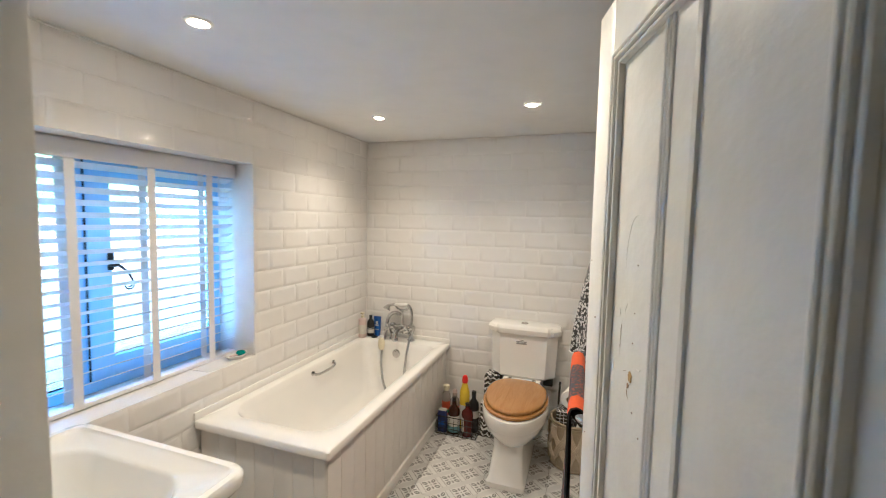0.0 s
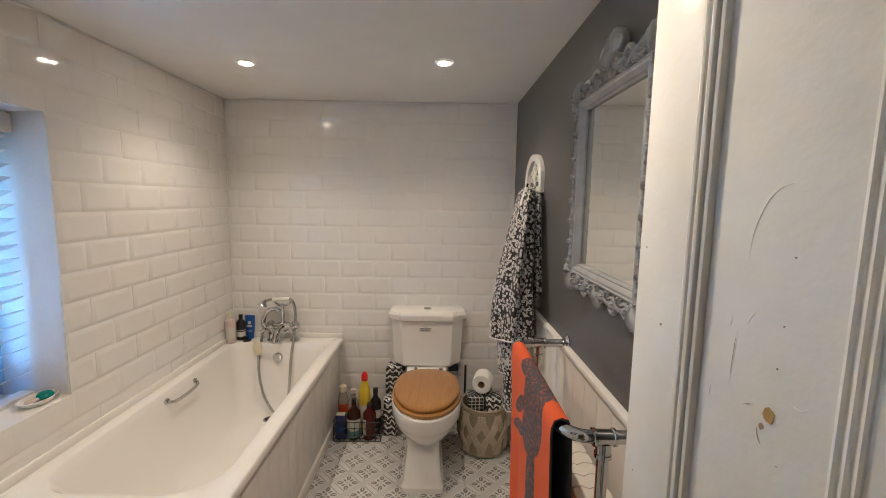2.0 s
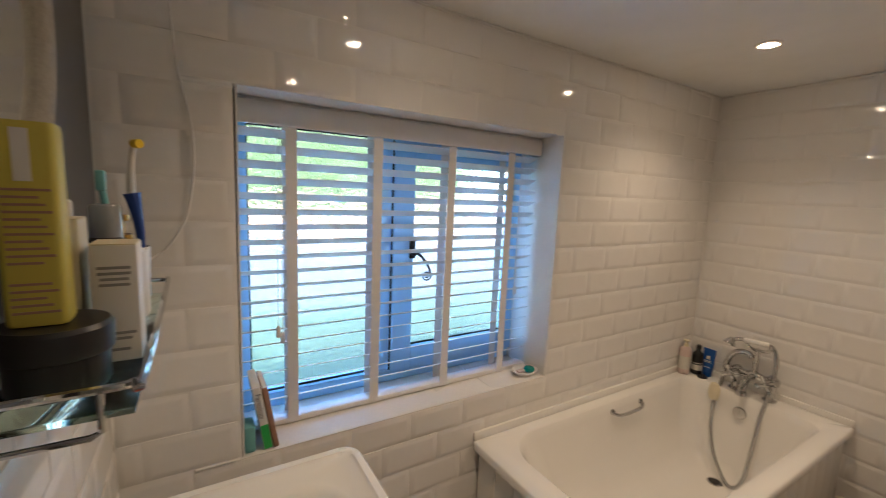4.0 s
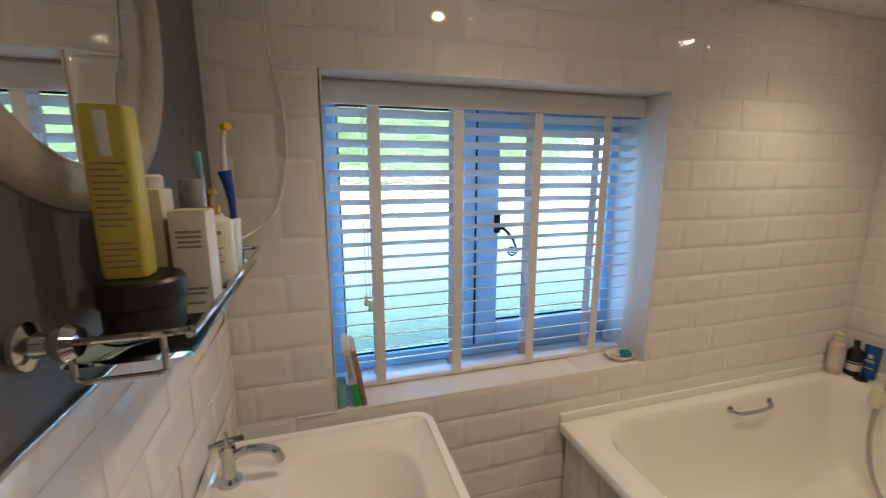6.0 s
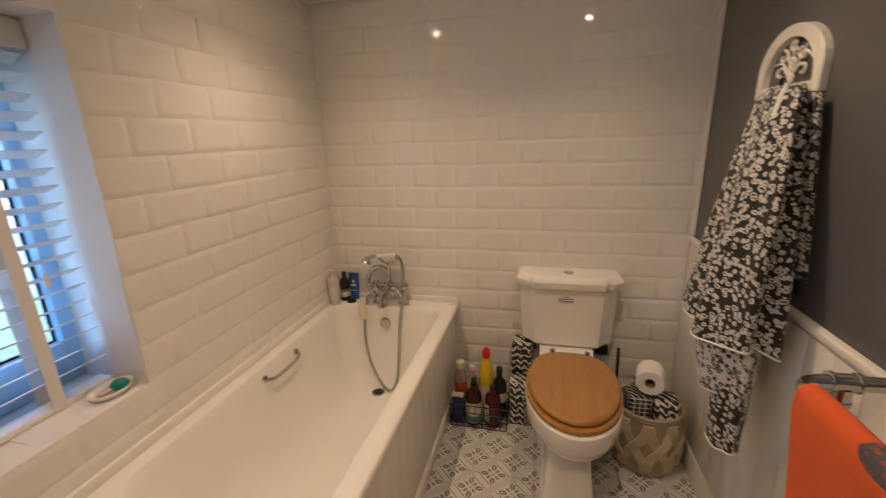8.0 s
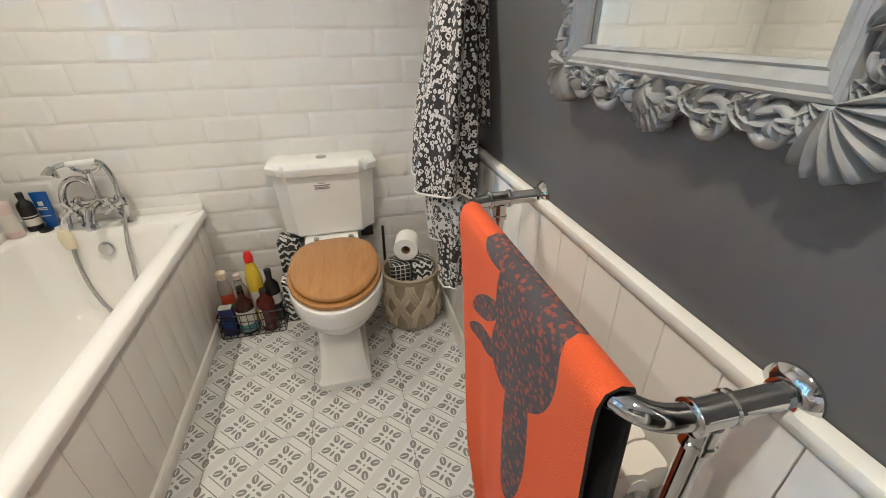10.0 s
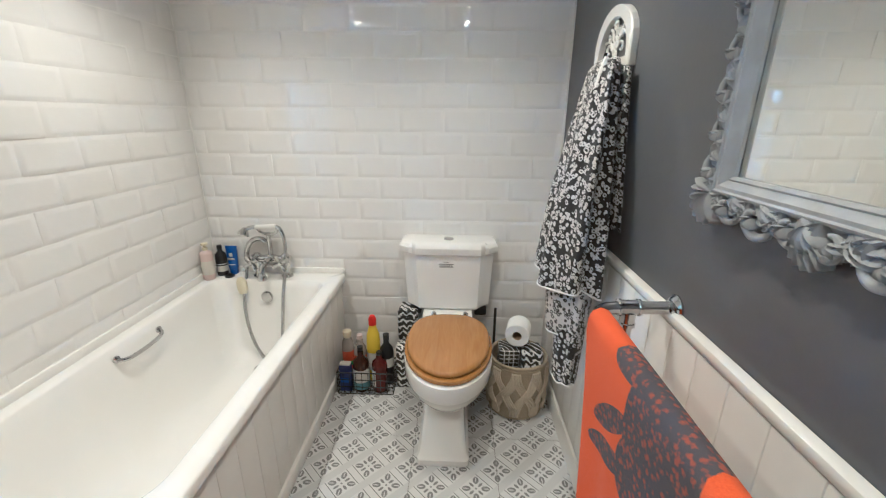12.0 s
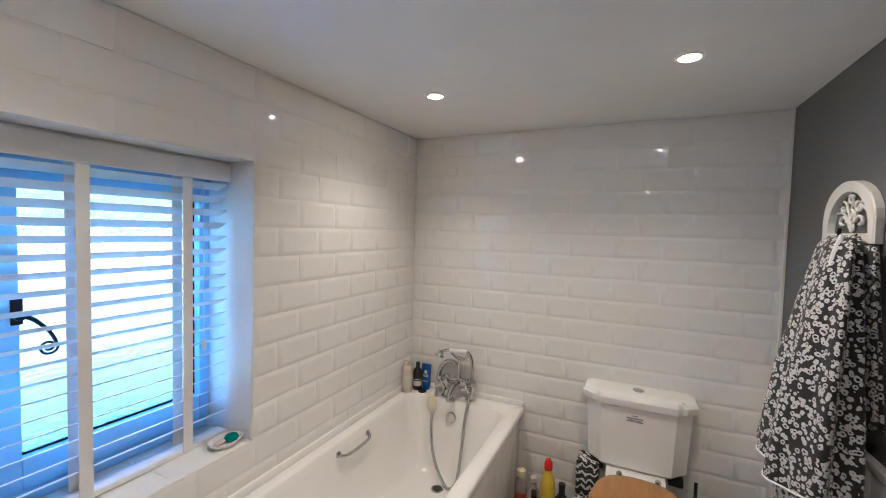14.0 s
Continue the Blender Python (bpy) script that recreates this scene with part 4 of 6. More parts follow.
run("y", 0.207, lo + 0.024, -1, 0.034)
acanthus(c0, lo + 0.024, -math.pi / 2, 0.064, 0.75, 7, "shell", RIGHT - 0.018)
acanthus(c0, lo + 0.024, -math.pi / 2, 0.040, 0.9, 5, x=RIGHT - 0.026)
run("z", 0.262, MY1 + 0.034, 1, 0.028)
run("z", 0.262, MY0 - 0.034, -1, 0.028)
run("y", 0.207, hi - 0.024, 1, 0.036)
acanthus(c0, hi - 0.004, math.pi / 2, 0.105, 0.75, 9, "crest", RIGHT - 0.018)
acanthus(c0, hi - 0.004, math.pi / 2, 0.060, 0.9, 5, x=RIGHT - 0.026)
scroll(c0 - 0.045, hi + 0.045, 0.028, radians(-20), 1)
scroll(c0 + 0.045, hi + 0.045, 0.028, radians(200), -1)
for cy, sg in ((MY0 - 0.05, -1), (MY1 + 0.05, 1)):
    for cz, sz in ((lo + 0.006, -1), (hi - 0.006, 1)):
        acanthus(cy - sg * 0.022, cz - sz * 0.022, math.atan2(sz, sg), 0.066, 1.25, 8, "corner_shell", RIGHT - 0.026)

# ---- radiator with chrome towel rail ----
rad = thing("towel_radiator", (1.68, 1.56, 0), "cream column radiator with chrome towel rail around it", "radiator")
RZ = 0.925
bm = bmesh.new()
path = [(RIGHT - 0.003, 1.852, RZ), (1.70, 1.850, RZ), (1.64, 1.847, RZ), (1.605, 1.838, RZ), (1.585, 1.815, RZ), (1.580, 1.78, RZ), (1.580, 1.56, RZ), (1.580, 1.345, RZ), (1.586, 1.308, RZ), (1.606, 1.283, RZ), (1.640, 1.274, RZ), (1.70, 1.273, RZ), (RIGHT - 0.003, 1.273, RZ)]
tube(bm, path, 0.0145, 16, 5)
part("rail", bm, CHROME, rad)
for py_ in (1.850, 1.273):
    bm = bmesh.new()
    lathe(bm, [(0.031, 0.0), (0.031, 0.004), (0.024, 0.010), (0.018, 0.012), (0.018, 0.018)], (RIGHT - 0.001, py_, RZ), 24, (-1, 0, 0))
    part("wall_flange", bm, CHROME, rad)
    bm = bmesh.new()
    lathe(bm, [(0.016, -0.026), (0.0195, -0.024), (0.0195, -0.019), (0.017, -0.017), (0.017, 0.017), (0.0195, 0.019), (0.0195, 0.024), (0.016, 0.026)], (1.662, py_, RZ), 20, (1, 0, 0))
    lathe(bm, [(0.0165, -0.010), (0.0165, -0.034), (0.0185, -0.036), (0.0185, -0.044), (0.0135, -0.046)], (1.662, py_, RZ), 20)
    part("tee_joint", bm, CHROME, rad)
    bm = bmesh.new()
    lathe(bm, [(0.0125, 0.03), (0.0125, RZ - 0.04)], (1.662, py_, 0), 16)
    lathe(bm, [(0.033, 0.0), (0.033, 0.005), (0.022, 0.014), (0.016, 0.03), (0.0125, 0.032)], (1.662, py_, 0.001), 20)
    part("post", bm, CHROME, rad)
    sgn = -1 if py_ > 1.5 else 1
    for zz in (0.19, 0.68):
        bm = bmesh.new()
        tube(bm, [(1.662, py_, zz), (1.675, py_ + sgn * 0.03, zz), (1.68, py_ + sgn * 0.07, zz)], 0.011, 10, 3)
        lathe(bm, [(0.017, -0.012), (0.019, -0.008), (0.019, 0.008), (0.017, 0.012)], (1.677, py_ + sgn * 0.045, zz), 8, (0, 1, 0))
        part("valve", bm, CHROME, rad, "chrome valve and elbow")
bm = bmesh.new()
for x in (1.645, 1.680, 1.715):
    lathe(bm, [(0.011, 0.19), (0.0125, 0.21), (0.0125, 0.68), (0.011, 0.70)], (x, 0, 0), 10, cap0=False, cap1=False)
for zz, dz in ((0.19, -1), (0.70, 1)):
    loft(bm, [[(1.680 + a * c, w, zz + dz * h) for a, h in ((-0.050, -0.012), (-0.052, 0.012), (-0.044, 0.032), (-0.022, 0.036), (0, 0.028), (0.022, 0.036), (0.044, 0.032), (0.052, 0.012), (0.050, -0.012), (0, -0.02))] for w, c in ((-0.021, 0.86), (-0.017, 0.96), (-0.010, 1.0), (0.010, 1.0), (0.017, 0.96), (0.021, 0.86))])
    lathe(bm, [(0.017, -0.023), (0.017, 0.023)], (1.680, 0, zz), 12, (0, 1, 0))
section = finish(bm, angle=50)
for k in range(10):
    s = part("radiator_section", section, RADIATOR, rad)
    s.matrix_basis = pose(0, 1.352 + 0.0455 * k, 0)
    s.matrix_parent_inverse = rad.matrix_basis.inverted()

# ---- orange towel over the rail ----
bm = bmesh.new()
NY = 26
line = [(1.556, 0.16), (1.554, 0.23), (1.552, 0.30), (1.548, 0.38), (1.550, 0.46), (1.553, 0.54), (1.556, 0.62), (1.558, 0.70), (1.560, 0.78), (1.561, 0.85), (1.5615, 0.90), (1.562, 0.925), (1.567, 0.940), (1.580, 0.9455), (1.592, 0.941), (1.5985, 0.926), (1.600, 0.90), (1.603, 0.82), (1.606, 0.74), (1.609, 0.66), (1.612, 0.58), (1.612, 0.50)]
TH = 0.0055
rows_o, rows_i = [], []
for j in range(NY + 1):
    t = j / NY
    yb = 1.303 + 0.490 * t
    ro, ri = [], []
    for i, (x, z) in enumerate(line):
        hang = max(0, (0.90 - z)) / 0.6
        front = i < 12
        w = (0.012 * math.sin(t * 9 + 0.6) + 0.006 * math.sin(t * 21 + z * 5)) * hang
        yy = yb + (0.012 * math.sin(t * 3.1) * hang) + (0.02 * hang * (t - 0.5)) - ((0.02 + 0.13 * t) * hang if front else 0)
        xx = x + (w if front else -0.4 * w) + (0.012 * hang if front else 0)
        nx, nz = (-1, 0) if i < 11 else ((1, 0) if i > 15 else (math.cos(math.pi - (i - 11) * math.pi / 4), math.sin((i - 11) * math.pi / 4)))
        zz = z + (0.02 * math.sin(t * 5) if i == 0 else 0)
        ri.append((xx, yy, zz))
        ro.append((xx + nx * TH, yy, zz + nz * TH))
    rows_o.append(ro)
    rows_i.append(ri)
towel = thing("towel", (1.58, 1.56, 0.94), "orange terry towel with dark grey patch, folded over chrome rail", "towel")
bm = bmesh.new()
loft(bm, rows_o, closed=False)
part("cloth_face", bm, TOWEL, towel, angle=180)
bm = bmesh.new()
loft(bm, rows_i, closed=False)
part("cloth_back", bm, TOWELBACK, towel, "charcoal reverse side", angle=180)
bm = bmesh.new()
for j in (0, NY):
    loft(bm, [[rows_o[j][i], rows_i[j][i]] for i in range(len(line))], closed=False)
for i in (0, len(line) - 1):
    loft(bm, [[rows_o[j][i], rows_i[j][i]] for j in range(NY + 1)], closed=False)
part("edge_hem", bm, TOWELBACK, towel, "dark hem")

# ---- hook plaque and robe ----
PYC = 2.432
plaque = thing("coat_hook", (RIGHT, PYC, 1.55), "white arched wooden hook plaque with carved fretwork", "coat hook")


def arch(hw, z0, z1, n=14):
    pts = [(hw, z0), (hw, z1 - 0.112)]
    pts += [(hw * math.cos(a), z1 - 0.112 + 0.112 * math.sin(a)) for a in [math.pi * k / n for k in range(1, n)]]
    return pts + [(-hw, z1 - 0.112), (-hw, z0)]


bm = bmesh.new()
a0, a1 = arch(0.158, 1.464, 1.644), arch(0.124, 1.492, 1.614)
for (p0, p1) in zip(range(len(a0)), [*range(1, len(a0)), 0]):
    q = [(RIGHT - 0.001, PYC + a0[p0][0], a0[p0][1]), (RIGHT - 0.018, PYC + a0[p0][0], a0[p0][1]), (RIGHT - 0.022, PYC + 0.97 * a0[p0][0], a0[p0][1]), (RIGHT - 0.020, PYC + a1[p0][0], a1[p0][1]), (RIGHT - 0.001, PYC + a1[p0][0], a1[p0][1])]
    r = [(RIGHT - 0.001, PYC + a0[p1][0], a0[p1][1]), (RIGHT - 0.018, PYC + a0[p1][0], a0[p1][1]), (RIGHT - 0.022, PYC + 0.97 * a0[p1][0], a0[p1][1]), (RIGHT - 0.020, PYC + a1[p1][0], a1[p1][1]), (RIGHT - 0.001, PYC + a1[p1][0], a1[p1][1])]
    loft(bm, [q, r], False, False, closed=False)
part("arch_frame", bm, WHITEWOOD, plaque, angle=30)
bm = bmesh.new()
for cy, cz, s, a, h in ((-0.03, 1.525, 0.02, 0, 1), (0.03, 1.525, 0.02, math.pi, -1), (-0.028, 1.568, 0.018, 1, -1), (0.028, 1.568, 0.018, 2, 1), (0, 1.595, 0.017, 4, 1), (0, 1.545, 0.016, 1.5, 1), (0, 1.512, 0.014, 4.5, -1)):
    pts = [(RIGHT - 0.009, PYC + 1.7 * cy + 1.35 * s * (1 - 0.7 * k / 9) * math.cos(a + h * k * 0.55), cz + s * (1 - 0.7 * k / 9) * math.sin(a + h * k * 0.55)) for k in range(10)]
    tube(bm, pts, 0.0042, 6, 2)
for k in range(5):
    tube(bm, [(RIGHT - 0.008, PYC, 1.50), (RIGHT - 0.008, PYC + 0.05 * math.cos(0.5 + 0.55 * k), 1.55 + 0.02 * k % 0.03), (RIGHT - 0.008, PYC + 0.105 * math.cos(0.5 + 0.55 * k), 1.51 + 0.09 * math.sin(0.5 + 0.55 * k))], 0.0035, 6, 3)
part("fretwork", bm, WHITEWOOD, plaque, "carved white fretwork")
bm = bmesh.new()
tube(bm, [(RIGHT - 0.015, PYC - 0.07, 1.488), (RIGHT - 0.045, PYC - 0.07, 1.478), (RIGHT - 0.058, PYC - 0.07, 1.490), (RIGHT - 0.056, PYC - 0.07, 1.505)], 0.005, 8)
part("hook", bm, BLACKMETAL, plaque, "dark metal hook")

robe = thing("robe", (1.70, 2.32, 1.48), "black and white leopard print robe hanging from a hook", "robe")


def drape(rows, folds, phase, amp, seg=64, sub=5):
    """Rings of hanging cloth: rows are z, centre x and y, half depth and half width."""
    rings = []
    for i in range(len(rows) - 1):
        for k in range(sub if i < len(rows) - 2 else sub + 1):
            t = k / sub
            z, cx, cy, hx, hy = [p + (q - p) * t for p, q in zip(rows[i], rows[i + 1])]
            ring = []
            for s in range(seg):
                a = 2 * math.pi * s / seg
                down = (rows[0][0] - z)
                w = 1 + amp * min(1, 0.35 + down * 1.5) * (math.cos(folds * a + phase + 1.3 * down) + 0.5 * math.cos((folds + 3) * a - 2 * down))
                x = cx + hx * w * math.cos(a)
                ring.append((min(x, RIGHT - 0.02 - 0.002 * (s % 2)), cy + hy * w * math.sin(a), z + 0.012 * math.sin(3 * a + phase) * min(1, down * 2)))
            rings.append(ring)
    return rings


bm = bmesh.new()
main = drape([(1.485, 1.715, 2.352, 0.020, 0.075), (1.46, 1.703, 2.343, 0.032, 0.100), (1.30, 1.682, 2.312, 0.052, 0.126), (1.10, 1.660, 2.288, 0.072, 0.148), (0.95, 1.650, 2.276, 0.086, 0.156), (0.825, 1.645, 2.272, 0.092, 0.158)], 7, 0.4, 0.13)
loft(bm, main, True, False)
outer = part("outer_fold", bm, LEOPARD, robe, angle=180)
bm = bmesh.new()
tube(bm, main[-1] + main[-1][:1], 0.0032, 6, 1)
part("white_piping", bm, TAPE, outer, "white piped hem")
bm = bmesh.new()
low = drape([(0.90, 1.660, 2.285, 0.060, 0.115), (0.80, 1.650, 2.275, 0.070, 0.118), (0.70, 1.645, 2.262, 0.062, 0.108), (0.655, 1.645, 2.26, 0.055, 0.10)], 5, 1.4, 0.16)
loft(bm, low, True, True)
part("under_fold", bm, LEOPARD_INV, robe, "paler reverse of the print", angle=180)
bm = bmesh.new()
low2 = drape([(0.80, 1.655, 2.235, 0.045, 0.065), (0.64, 1.648, 2.205, 0.042, 0.062), (0.505, 1.642, 2.188, 0.034, 0.052)], 4, 0.2, 0.18)
loft(bm, low2, True, True)
part("trailing_end", bm, LEOPARD, robe, angle=180)
bm = bmesh.new()
tube(bm, low2[-1] + low2[-1][:1], 0.003, 6, 1)
part("white_piping", bm, TAPE, robe)
bm = bmesh.new()
tube(bm, low[-1] + low[-1][:1], 0.003, 6, 1)
part("white_piping", bm, TAPE, robe)
bm = bmesh.new()
side = drape([(1.47, 1.722, 2.415, 0.018, 0.035), (1.25, 1.690, 2.405, 0.035, 0.050), (1.0, 1.640, 2.400, 0.048, 0.055), (0.86, 1.615, 2.395, 0.052, 0.058)], 4, 2.0, 0.16)
loft(bm, side, True, True)
part("side_fold", bm, LEOPARD_INV, robe, angle=180)
bm = bmesh.new()
side2 = drape([(1.46, 1.738, 2.262, 0.012, 0.026), (1.25, 1.734, 2.230, 0.015, 0.042), (1.02, 1.732, 2.195, 0.016, 0.050)], 3, 0.6, 0.15)
loft(bm, side2, True, True)
part("rear_fold", bm, LEOPARD, robe, angle=180)
bm = bmesh.new()
tube(bm, [(1.69, 2.29, 1.485), (1.668, 2.276, 1.42), (1.668, 2.268, 1.33), (1.662, 2.262, 1.24)], 0.006, 6, 5)
part("hanging_loop", bm, TAPE, robe, "white hanging tape")

# ---- bath mixer ----
mixer = thing("bath_mixer", (0.335, 2.94, RIM), "chrome bath shower mixer with handset and flexible hose", "bath tap")
MYc, BZ0 = 2.938, 0.628
for x in (0.262, 0.408):
    bm = bmesh.new()
    lathe(bm, [(0.029, 0), (0.029, 0.006), (0.020, 0.014), (0.017, 0.03), (0.016, 0.058), (0.022, 0.068), (0.022, 0.112), (0.014, 0.122)], (x, MYc, RIM), 20)
    part("pillar", bm, CHROME, mixer)
bm = bmesh.new()
lathe(bm, [(0.014, -0.102), (0.021, -0.098), (0.022, -0.06), (0.017, -0.045), (0.022, -0.025), (0.027, 0), (0.022, 0.025), (0.017, 0.045), (0.022, 0.06), (0.021, 0.098), (0.014, 0.102)], (0.335, MYc, BZ0), 20, (1, 0, 0))
mixer_body = part("body", bm, CHROME, mixer)
for x in (0.262, 0.408):
    bm = bmesh.new()
    lathe(bm, [(0.015, 0), (0.017, 0.012), (0.011, 0.025), (0.010, 0.045), (0.014, 0.05), (0.014, 0.06), (0.008, 0.066)], (x, MYc - 0.012, BZ0), 16, (0, -1, 0))
    for a in (0.5, 0.5 + math.pi / 2):
        d = Vector((math.cos(a), 0, math.sin(a))) * 0.041
        c = Vector((x, MYc - 0.066, BZ0))
        tube(bm, [c - d, c - d * 0.4, c, c + d * 0.4, c + d], 0.0098, 8, 3, lambda t: 0.75 + 0.6 * abs(2 * t - 1) ** 2)
    part("tap_handle", bm, CHROME, mixer_body, "chrome cross-head handle")
bm = bmesh.new()
tube(bm, [(0.335, MYc - 0.01, BZ0), (0.335, MYc - 0.055, BZ0 + 0.004), (0.335, MYc - 0.095, BZ0 - 0.008), (0.335, MYc - 0.115, BZ0 - 0.035), (0.335, MYc - 0.118, BZ0 - 0.052)], 0.0155, 14, 5)
lathe(bm, [(0.015, 0.012), (0.022, 0.0), (0.023, -0.014), (0.016, -0.015)], (0.335, MYc - 0.118, BZ0 - 0.055), 16)
part("spout", bm, CHROME, mixer)
bm = bmesh.new()
lathe(bm, [(0.018, 0), (0.012, 0.018), (0.0105, 0.112), (0.015, 0.119), (0.009, 0.128)], (0.335, MYc, BZ0 + 0.012), 14)
tube(bm, [(0.285, MYc, 0.788), (0.297, MYc, 0.768), (0.335, MYc, 0.757), (0.373, MYc, 0.766), (0.385, MYc, 0.785)], 0.0070, 8, 5)
part("cradle", bm, CHROME, mixer)
HZ = 0.796
bm = bmesh.new()
lathe(bm, [(0.0095, -0.055), (0.0125, -0.05), (0.0125, 0.045), (0.0095, 0.05)], (0.328, MYc, HZ), 16, (1, 0, 0.06))
grip = part("handset_grip", bm, CERAMIC, mixer, "white ceramic grip")
bm = bmesh.new()
tube(bm, [(0.278, MYc, HZ - 0.003), (0.258, MYc, HZ - 0.004), (0.240, MYc - 0.006, HZ - 0.008), (0.226, MYc - 0.014, HZ - 0.016)], 0.0095, 12, 5)
lathe(bm, [(0.010, 0.016), (0.014, 0.008), (0.026, -0.012), (0.029, -0.020), (0.027, -0.024), (0.004, -0.022)], (0.224, MYc - 0.016, HZ - 0.018), 18, (0.25, 0.35, 0.9))
part("handset_head", bm, CHROME, grip)
bm = bmesh.new()
tube(bm, [(0.376, MYc, HZ + 0.001), (0.394, MYc, HZ - 0.008), (0.410, MYc - 0.004, HZ - 0.04), (0.418, MYc - 0.008, HZ - 0.085)], 0.0098, 12, 5)
part("handset_tail", bm, CHROME, grip)
bm = bmesh.new()
tube(bm, [(0.318, MYc, 0.715), (0.300, MYc, 0.732), (0.268, MYc - 0.004, 0.733), (0.238, MYc - 0.008, 0.712), (0.222, MYc - 0.014, 0.672), (0.218, MYc - 0.02, 0.63)], 0.0130, 12, 5)
part("elbow", bm, CHROME, mixer)
HOSE = material("chrome_flexible_hose", (0.52, 0.52, 0.52), 0.2, 1.0, spread=0.15, scale=150, bump=0.5, bscale=700)
bm = bmesh.new()
tube(bm, [(0.218, MYc - 0.02, 0.63), (0.214, 2.90, 0.55), (0.214, 2.852, 0.46), (0.232, 2.812, 0.345), (0.275, 2.775, 0.235), (0.352, 2.728, 0.158), (0.398, 2.716, 0.153), (0.420, 2.742, 0.20), (0.418, 2.79, 0.31), (0.412, 2.85, 0.46), (0.420, 2.90, 0.60), (0.418, MYc - 0.008, HZ - 0.085)], 0.0082, 10, 8)
part("hose", bm, HOSE, mixer, "flexible chrome hose")

# overflow, waste and grip of the bath
bm = bmesh.new()
lathe(bm, [(0.030, 0), (0.030, 0.006), (0.026, 0.012), (0.010, 0.014)], (0.328, 2.858, 0.453), 24, (0, -1, 0.1))
part("overflow", bm, CHROME, bath, "round chrome overflow")
bm = bmesh.new()
lathe(bm, [(0.033, 0), (0.033, 0.003), (0.026, 0.005), (0.024, 0.001), (0.002, 0.001)], (0.325, 2.705, RIM - 0.398), 24)
waste = part("waste", bm, CHROME, bath, "chrome plug hole")
# black disc that paints the darkness inside the open plug hole
bm = bmesh.new()
lathe(bm, [(0.023, 0), (0.023, 0.0025), (0.002, 0.003)], (0.325, 2.705, RIM - 0.3965), 20)
part("waste_hole_dark", bm, RUBBER, waste)
bm = bmesh.new()
tube(bm, [(0.073, 2.228, 0.492), (0.088, 2.232, 0.487), (0.100, 2.26, 0.482), (0.102, 2.335, 0.479), (0.100, 2.41, 0.482), (0.088, 2.438, 0.487), (0.073, 2.442, 0.492)], 0.0075, 12, 5)
for y in (2.228, 2.442):
    lathe(bm, [(0.014, 0), (0.014, 0.006), (0.009, 0.01)], (0.071, y, 0.492), 14, (1, 0, 0))
part("grip_handle", bm, CHROME, bath, "chrome grip handle")

# ---- bottles ----
def bottle(name, at, prof, mat, label, category="bottle", cap=None, capmat=None, bands=(), squash=1.0, seg=24):
    e = thing(name, at, label, category)
    bm = bmesh.new()
    lathe(bm, prof, at, seg, squash=squash)
    body = part("bottle_body", bm, mat, e, angle=50)
    if cap:
        bm = bmesh.new()
        lathe(bm, cap, at, 18)
        part("cap", bm, capmat, e)
    for r, z0, z1, mt in bands:
        bm = bmesh.new()
        lathe(bm, [(r, z0), (r, z1)], at, seg, cap0=False, cap1=False, squash=squash)
        part("paper_label", bm, mt, body)
    return e


def cyl(r, h, neck=0.35, nr=0.4):
    return [(r * 0.92, 0.001), (r, 0.006), (r, h * (1 - neck)), (r * 0.92, h * (1 - neck * 0.7)), (r * nr, h * (1 - neck * 0.35)), (r * nr, h)]


R0 = RIM + 0.0005
bottle("pump_bottle", (0.036, 2.878, R0), cyl(0.029, 0.16, 0.16), PINK, "pale pink pump bottle on the bath rim", cap=[(0.012, 0.15), (0.012, 0.166), (0.005, 0.168), (0.005, 0.178), (0.016, 0.180), (0.016, 0.187), (0.004, 0.188)], capmat=CREAM, bands=((0.0293, 0.03, 0.10, LABELW),))
bottle("shampoo_bottle", (0.072, 2.938, R0), cyl(0.027, 0.145, 0.3), RUBBER, "black shampoo bottle with pale label", cap=[(0.012, 0.14), (0.012, 0.16), (0.004, 0.161)], capmat=RUBBER, bands=((0.0274, 0.025, 0.055, LABELW), (0.0274, 0.062, 0.066, LABELW)))
TBX, TBY = 0.118, 2.962
tb = thing("cream_tube", (TBX, TBY, R0), "blue plastic cream tube standing on its cap", "tube")
bm = bmesh.new()
loft(bm, [[(TBX + hw * math.cos(a), TBY + hd * math.sin(a), R0 + z) for a in [2 * math.pi * k / 20 for k in range(20)]] for z, hw, hd in ((0.025, 0.020, 0.017), (0.03, 0.024, 0.018), (0.10, 0.029, 0.009), (0.143, 0.031, 0.002), (0.15, 0.031, 0.0015))])
tube_body = part("tube_body", bm, BLUE, tb)
bm = bmesh.new()
lathe(bm, [(0.019, 0), (0.020, 0.003), (0.020, 0.026)], (TBX, TBY, R0), 18)
part("cap", bm, BLUE, tb)
boxpart("label_mark", (TBX - 0.008, TBY - 0.0135, R0 + 0.095, TBX + 0.009, TBY - 0.0105, R0 + 0.113), LABELW, tube_body, bevel=0.001)
for z in (0.085, 0.078, 0.05):
    boxpart("label_mark", (TBX - 0.016, TBY - 0.0165, R0 + z, TBX + 0.017, TBY - 0.0125, R0 + z + 0.0028), LABELW, tube_body)
bm = bmesh.new()
lathe(bm, [(0.024, 0), (0.024, 0.006), (0.010, 0.009), (0.008, 0.016), (0.003, 0.017)], (0.118, 2.915, R0), 20)
tagged(part("bath_plug", bm, RUBBER), "black rubber bath plug on the rim", "plug")
sp_ = thing("bath_sponge", (0.205, 2.862, 0.49), "cream oval sponge hanging from the hose on a cord", "sponge")
bm = bmesh.new()
